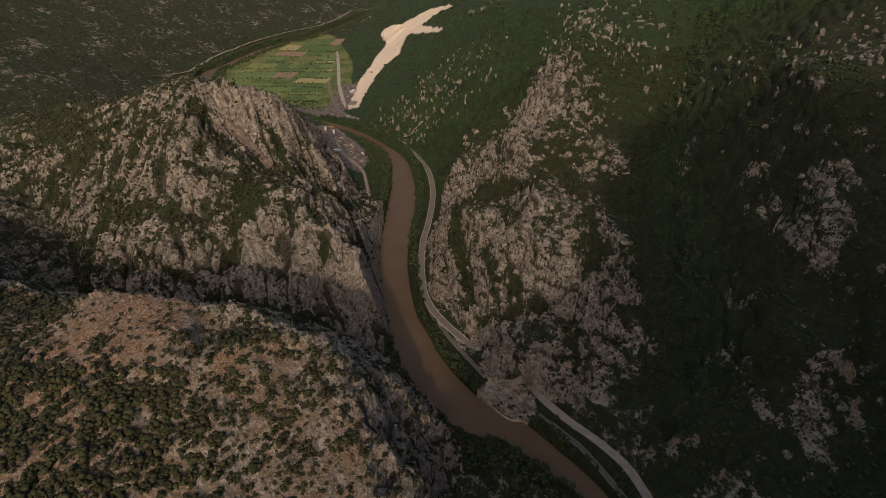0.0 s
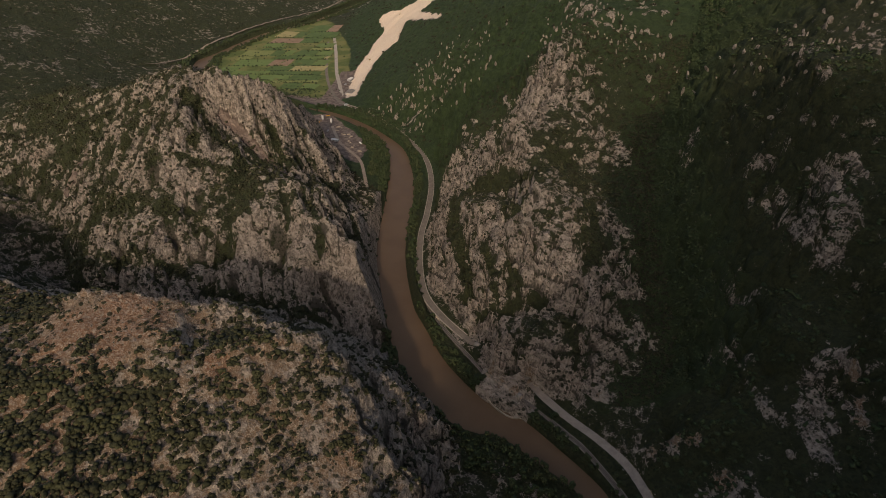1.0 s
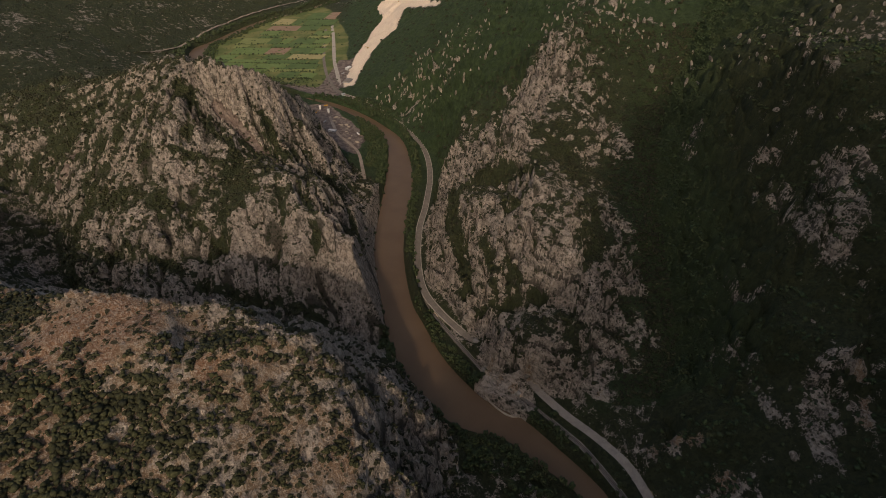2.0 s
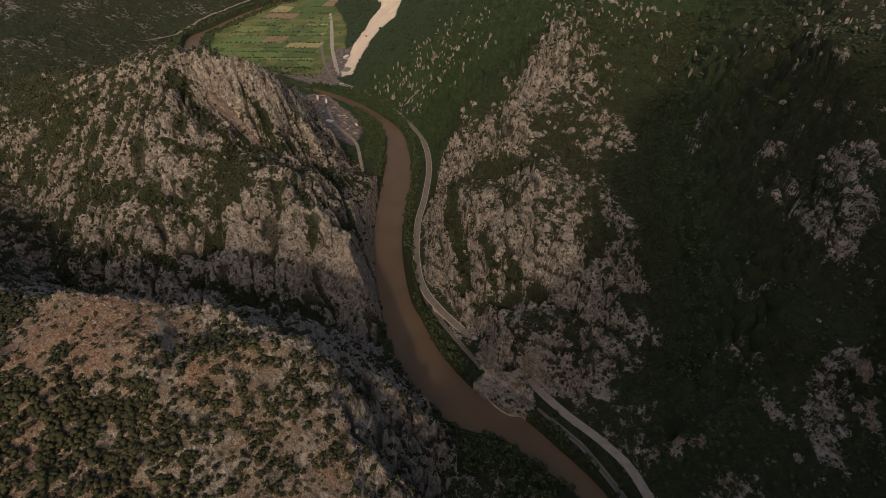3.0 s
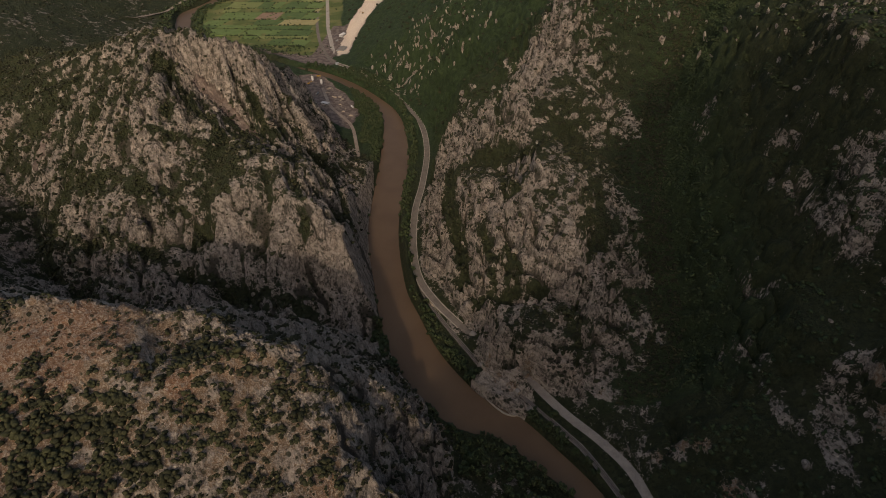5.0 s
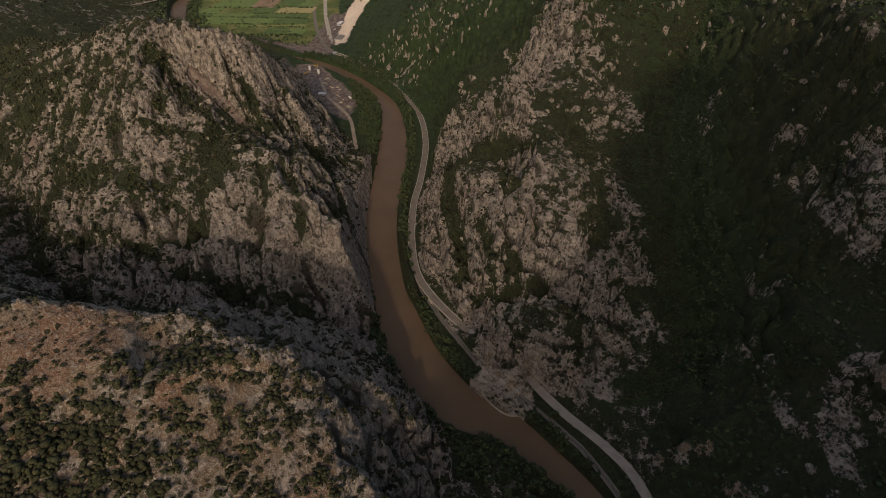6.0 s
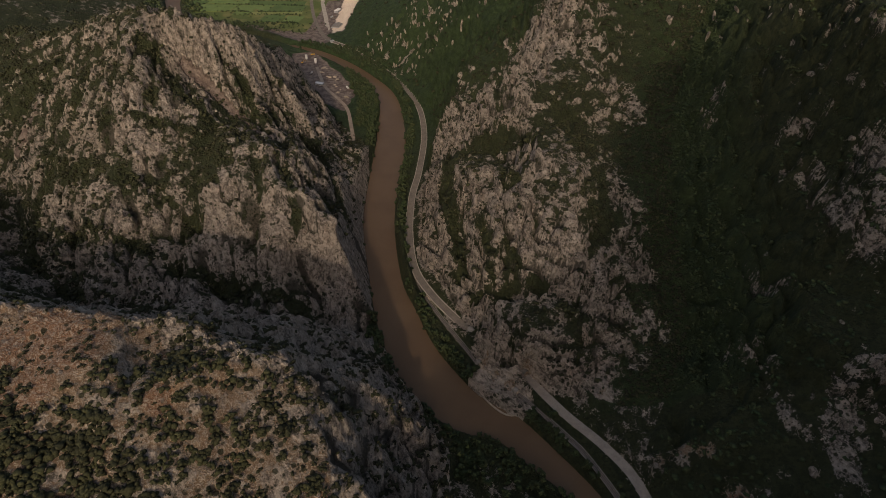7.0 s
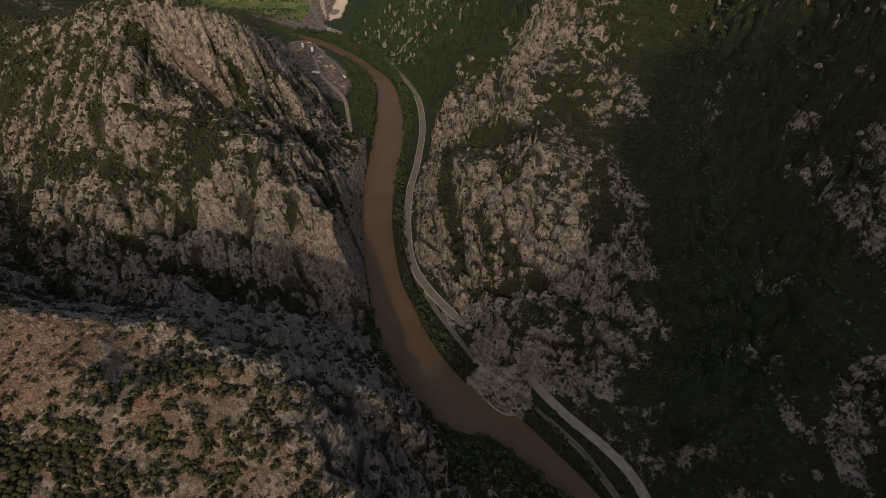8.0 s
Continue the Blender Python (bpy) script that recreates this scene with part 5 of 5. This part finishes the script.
def arch(width, rise, wall, depth):
    """A tunnel mouth: a thick ring over straight sides, extruded."""
    bm = bmesh.new()
    def outline(w, h):
        pts = [(-w / 2, 0)] + [(-w / 2 * math.cos(a), h + w / 2 * math.sin(a)) for a in np.linspace(0, math.pi, 13)] + [(w / 2, 0)]
        return pts
    inner, outer = outline(width, rise), outline(width + 2 * wall, rise)
    for y0, y1, rings in ((0, depth, (inner, outer)),):
        grid_v = [[bm.verts.new((p[0], y, p[1])) for p in ring] for ring in rings for y in (y0, y1)]
        i0, i1, o0, o1 = grid_v
        for k in range(len(inner) - 1):
            bm.faces.new((i0[k], i0[k + 1], i1[k + 1], i1[k]))
            bm.faces.new((o0[k], o1[k], o1[k + 1], o0[k + 1]))
            bm.faces.new((i0[k], o0[k], o0[k + 1], i0[k + 1]))
            bm.faces.new((i1[k], i1[k + 1], o1[k + 1], o1[k]))
    bmesh.ops.recalc_face_normals(bm, faces=bm.faces[:])
    return bm


for x, y, turn in ((82, 383, 36.0), (35, 434, 218.0)):
    portal = tagged(new("tunnel_portal"), "concrete road tunnel mouth cut into the foot of the bluff", "tunnel", "tunnel mouths")
    portal.matrix_basis = pose(x, y, 8.7, 0, 0, turn)
    part("ring", arch(6.4, 1.6, 0.5, 6.0), CONCRETE, portal)
    # black panel closes the bore; its colour stands in for darkness inside
    part("lining", box(6.4, 0.3, 4.6, (0, 5.6, 0)), DARK, portal, "dark inside of the tunnel")

for x, y, turn in ((73.5, 366, 52.0), (41, 398, 218.0)):
    portal = tagged(new("tunnel_portal"), "small stone railway tunnel mouth under heaped earth", "tunnel", "railway tunnel mouths")
    portal.matrix_basis = pose(x, y, 6.2, 0, 0, turn)
    part("ring", arch(4.6, 2.4, 0.6, 4.0), CONCRETE, portal)
    # same black panel here, painted darkness in place of a deep bore
    part("lining", box(4.6, 0.3, 4.6, (0, 3.8, 0)), DARK, portal, "dark inside of the tunnel")
foot_wall = tagged(new("river_wall"), "low pale stone wall round the rock at the water", "wall")
part("wall_body", wall_along(smooth_line([(35, 384, 0), (42, 371, 0), (53, 357, 0), (64, 349, 0), (76, 350, 0)], 3), 0.0, 0.9, -2.0, 1.6), PALE, foot_wall)


# the works yard at the river bend
def shed(x, y, turn, sx, sy, sz, label, roof_mat=WHITE):
    ob = thing("site_building", x, y, turn, label, "building", "site buildings")
    part("walls", box(sx, sy, sz, (0, 0, -0.5)), GREY, ob)
    bm = bmesh.new()
    w, d, e = sx / 2 + 0.4, sy / 2 + 0.4, sz - 0.48
    v = [bm.verts.new(p) for p in ((-w, -d, e), (w, -d, e), (w, d, e), (-w, d, e), (-w, 0, e + sy * 0.12), (w, 0, e + sy * 0.12))]
    for f in ((0, 1, 5, 4), (2, 3, 4, 5), (0, 4, 3), (1, 2, 5), (3, 2, 1, 0)):
        bm.faces.new([v[k] for k in f])
    part("roof", bm, roof_mat, ob)
    for k in range(int(sx // 3)):
        part("window", box(1.6, 0.16, 1.1, (-sx / 2 + 2 + 3 * k, -sy / 2 - 0.02, 1.2)), GLASS, ob)
    part("door", box(1.0, 0.14, 2.0, (sx / 2 - 0.9, -sy / 2 - 0.02, -0.3)), STEEL, ob)
    return ob


shed(-193, 968, -20, 13, 6.5, 3.4, "long white-roofed site office beside the yard")
shed(-214, 1325, 70, 16, 8, 5.0, "pale site shed at the foot of the cutting")
# a concrete slab pad and a bridge abutment, both built from the shed shape
shed(-203, 1238, 78, 24, 15, 2.0, "flat pale concrete slab pad, built as a low site building", CONCRETE)
shed(-200, 1152, 30, 6, 5, 4.0, "small grey bridge abutment at the river bend, built as a hut", GREY)


def silo(x, y):
    ob = thing("silo", x, y, 0, "tall pale cement silo on steel legs in the works yard", "silo", "silos")
    part("tank", tube(2.1, 8.0, (0, 0, 8.5), "Z", 18), WHITE, ob)
    part("hopper", tube(0.5, 2.4, (0, 0, 3.35), "Z", 18, 2.1), GREY, ob)
    part("cap", tube(2.2, 0.8, (0, 0, 12.95), "Z", 18, 0.6), DARK, ob, "dark filter cap")
    for k in range(4):
        a = radians(45 + 90 * k)
        part("leg", box(0.35, 0.35, 6.0, (1.7 * math.cos(a), 1.7 * math.sin(a), -0.5)), STEEL, ob)
    return ob


silo(-232, 1066), silo(-213, 1050)


def truck(x, y, turn, paint, label):
    ob = thing("truck", x, y, turn, label, "truck", "vehicles in the yard")
    part("chassis", box(7.6, 1.0, 0.4, (0, 0, 0.75)), STEEL, ob)
    part("cab", box(2.0, 2.4, 2.3, (2.7, 0, 0.95), 0.18), paint, ob)
    part("windscreen", box(0.08, 2.0, 0.9, (3.72, 0, 2.0)), GLASS, ob)
    bm = box(4.9, 2.5, 1.5, (-1.2, 0, 1.2))
    top = max(bm.faces, key=lambda f: f.calc_center_median().z)
    made = bmesh.ops.inset_region(bm, faces=[top], thickness=0.12)
    bmesh.ops.translate(bm, verts=top.verts, vec=(0, 0, -1.1))
    part("tipper_bed", bm, paint, ob)
    for wx in (2.6, -1.4, -2.7):
        for wy in (-1.1, 1.1):
            wheel = part("wheel", tube(0.52, 0.36, (wx, wy, 0.52), "Y"), DARK, ob)
            part("hub", tube(0.24, 0.40, (wx, wy, 0.52), "Y"), GREY, wheel)
    return ob


truck(-240, 1030, 25, YELLOW, "dusty tipper truck parked in the works yard")
truck(-214, 1010, 70, GREY, "grey tipper truck parked among heaps of stone")
truck(-226, 1092, 10, YELLOW, "tipper truck standing near the river bend")
truck(-146, 958, 120, WHITE, "white truck parked on the sandy river bank")
truck(-221, 1290, 60, GREY, "grey truck at the foot of the road cutting")


def digger(x, y, turn):
    ob = thing("excavator", x, y, turn, "yellow tracked excavator at work on bare ground", "excavator", "excavators")
    for side in (-1.1, 1.1):
        part("track", box(3.8, 0.6, 0.9, (0, side, 0), 0.25), DARK, ob)
    part("house", box(3.0, 2.5, 1.5, (-0.4, 0, 1.05), 0.2), YELLOW, ob)
    part("cab", box(1.3, 1.0, 1.5, (0.6, 0.7, 1.6), 0.15), GLASS, ob)
    part("boom", box(5.0, 0.4, 0.5, (0, 0, 0), 0.05, pose(3.2, -0.2, 3.4, 0, -32, 0)), YELLOW, ob)
    part("stick", box(3.2, 0.3, 0.4, (0, 0, 0), 0.05, pose(6.1, -0.2, 3.3, 0, 62, 0)), YELLOW, ob)
    part("bucket", box(1.0, 1.1, 0.9, (6.9, -0.2, 1.1), 0.15), STEEL, ob)
    return ob


digger(-238, 1055, 40), digger(-178, 1420, 200), digger(-118, 1690, 30)
rng2 = np.random.default_rng(9)


def heap(x, y, size):
    bm = bmesh.new()
    bmesh.ops.create_icosphere(bm, subdivisions=3, radius=1.0)
    for v in bm.verts:
        k = 1 + 0.25 * noise.noise(v.co * 2.3 + Vector((x, y, 0)))
        v.co = Vector((v.co.x * k, v.co.y * k, max(v.co.z, -0.2) * 0.45 * k))
    me = bpy.data.meshes.new("sand_heap")
    bm.to_mesh(me)
    bm.free()
    me.materials.append(SAND)
    ob = new("sand_heap", me)
    ob.matrix_basis = Matrix.LocRotScale((x, y, height(x, y)), None, (size, size * 0.8, size))
    tagged(ob, "heap of pale sand and broken stone in the works yard", "heap", "sand heaps")


for k in range(16):
    t = k / 15
    heap(-206 + 60 * t + rng2.uniform(-9, 9), 1040 - 110 * t + rng2.uniform(-12, 12), rng2.uniform(1.5, 3.6))

# small fields on the valley floor
CROPS = [plain_material("crop_" + name, a, b, 0.05) for name, a, b in (
    ("green", (0.10, 0.145, 0.042), (0.14, 0.19, 0.06)), ("meadow", (0.15, 0.175, 0.055), (0.20, 0.215, 0.075)), ("dry", (0.27, 0.23, 0.10), (0.35, 0.30, 0.14)),
    ("dark", (0.065, 0.10, 0.03), (0.09, 0.135, 0.042)), ("stubble", (0.35, 0.27, 0.15), (0.44, 0.36, 0.21)), ("tilled", (0.22, 0.14, 0.09), (0.28, 0.19, 0.13)))]
hedge_x, hedge_y = [], []
y0 = 1232.0
while y0 < 1830:
    deep = rng2.uniform(14, 52) * (1 + (y0 - 1230) / 900)
    row_tilt = -0.06 + rng2.uniform(-0.10, 0.10)
    x0 = -575 + rng2.uniform(0, 30) + 0.22 * (y0 - 1400)
    while x0 < -290 - 0.06 * (y0 - 1232):
        wide = rng2.uniform(18, 110)
        x1 = min(x0 + wide, -284 - 0.06 * (y0 - 1232))
        tilt = row_tilt
        corners = [(a + rng2.uniform(-5, 5) + 0.15 * b, y0 + b + rng2.uniform(-4, 4) + tilt * (a + 400)) for a, b in ((x0 + 1.5, 1.5), (x1 - 1.5, 1.5), (x1 - 1.5, deep - 2), (x0 + 1.5, deep - 2))]
        edge = near_line(np.array([c[0] for c in corners]), np.array([c[1] for c in corners]), RIVER_LINE, 90)[0].min()
        if edge > 22 and x1 - x0 > 12 and rng2.uniform() < 0.8:
            bm = bmesh.new()
            lower = [bm.verts.new((*c, 5.5)) for c in corners]
            upper = [bm.verts.new((c[0], c[1], floor_height(*c) + 0.3)) for c in corners]
            bm.faces.new(upper)
            for k in range(4):
                bm.faces.new((lower[k], lower[(k + 1) % 4], upper[(k + 1) % 4], upper[k]))
            me = bpy.data.meshes.new("crop_field")
            bm.to_mesh(me)
            bm.free()
            me.materials.append(CROPS[int(rng2.choice(6, p=[0.36, 0.22, 0.04, 0.31, 0.03, 0.04]))])
            tagged(new("crop_field", me), "small cultivated field strip on the flat valley floor", "field", "valley fields", "structure")
            for _ in range(int(wide / 2.6)):
                if rng2.uniform() < 0.55:
                    t = rng2.uniform()
                    hedge_x.append(x0 + t * (x1 - x0))
                    hedge_y.append(y0 + rng2.uniform(-2, 2) + tilt * (hedge_x[-1] + 400))
        x0 = x1
    y0 += deep
n_wood = 1700
at = rng2.integers(0, 230, n_wood)
wood_line = np.array([p for p in RIVER_LINE if 1190 < p[1] < 2500])
pick = wood_line[at % len(wood_line)]
swing, out = rng2.choice([-1.0, 1.0], n_wood), rng2.uniform(22, 48, n_wood)
wood_x, wood_y = pick[:, 0] + swing * out + rng2.uniform(-8, 8, n_wood), pick[:, 1] + rng2.uniform(-10, 10, n_wood) + swing * out * 0.3
ok = near_line(wood_x, wood_y, RIVER_LINE, 60)[0] > 21
for _ in range(420):
    hedge_x.append(rng2.normal(-350, 55) if rng2.uniform() < 0.5 else rng2.uniform(-590, -300))
    hedge_y.append(rng2.uniform(1200, 1262) if hedge_x[-1] > -420 and rng2.uniform() < 0.6 else rng2.uniform(1240, 1800))
hx, hy = np.concatenate([hedge_x, wood_x[ok]]), np.concatenate([hedge_y, wood_y[ok]])
tagged(scrub("hedges", hx, hy, np.concatenate([rng2.uniform(1.4, 3.4, len(hedge_x)), rng2.uniform(3.0, 6.0, int(ok.sum()))]), MIDDLE, TREE_LEAF, 1.1), "green hedges and riverside woods between the fields", "hedges", "", "stuff")
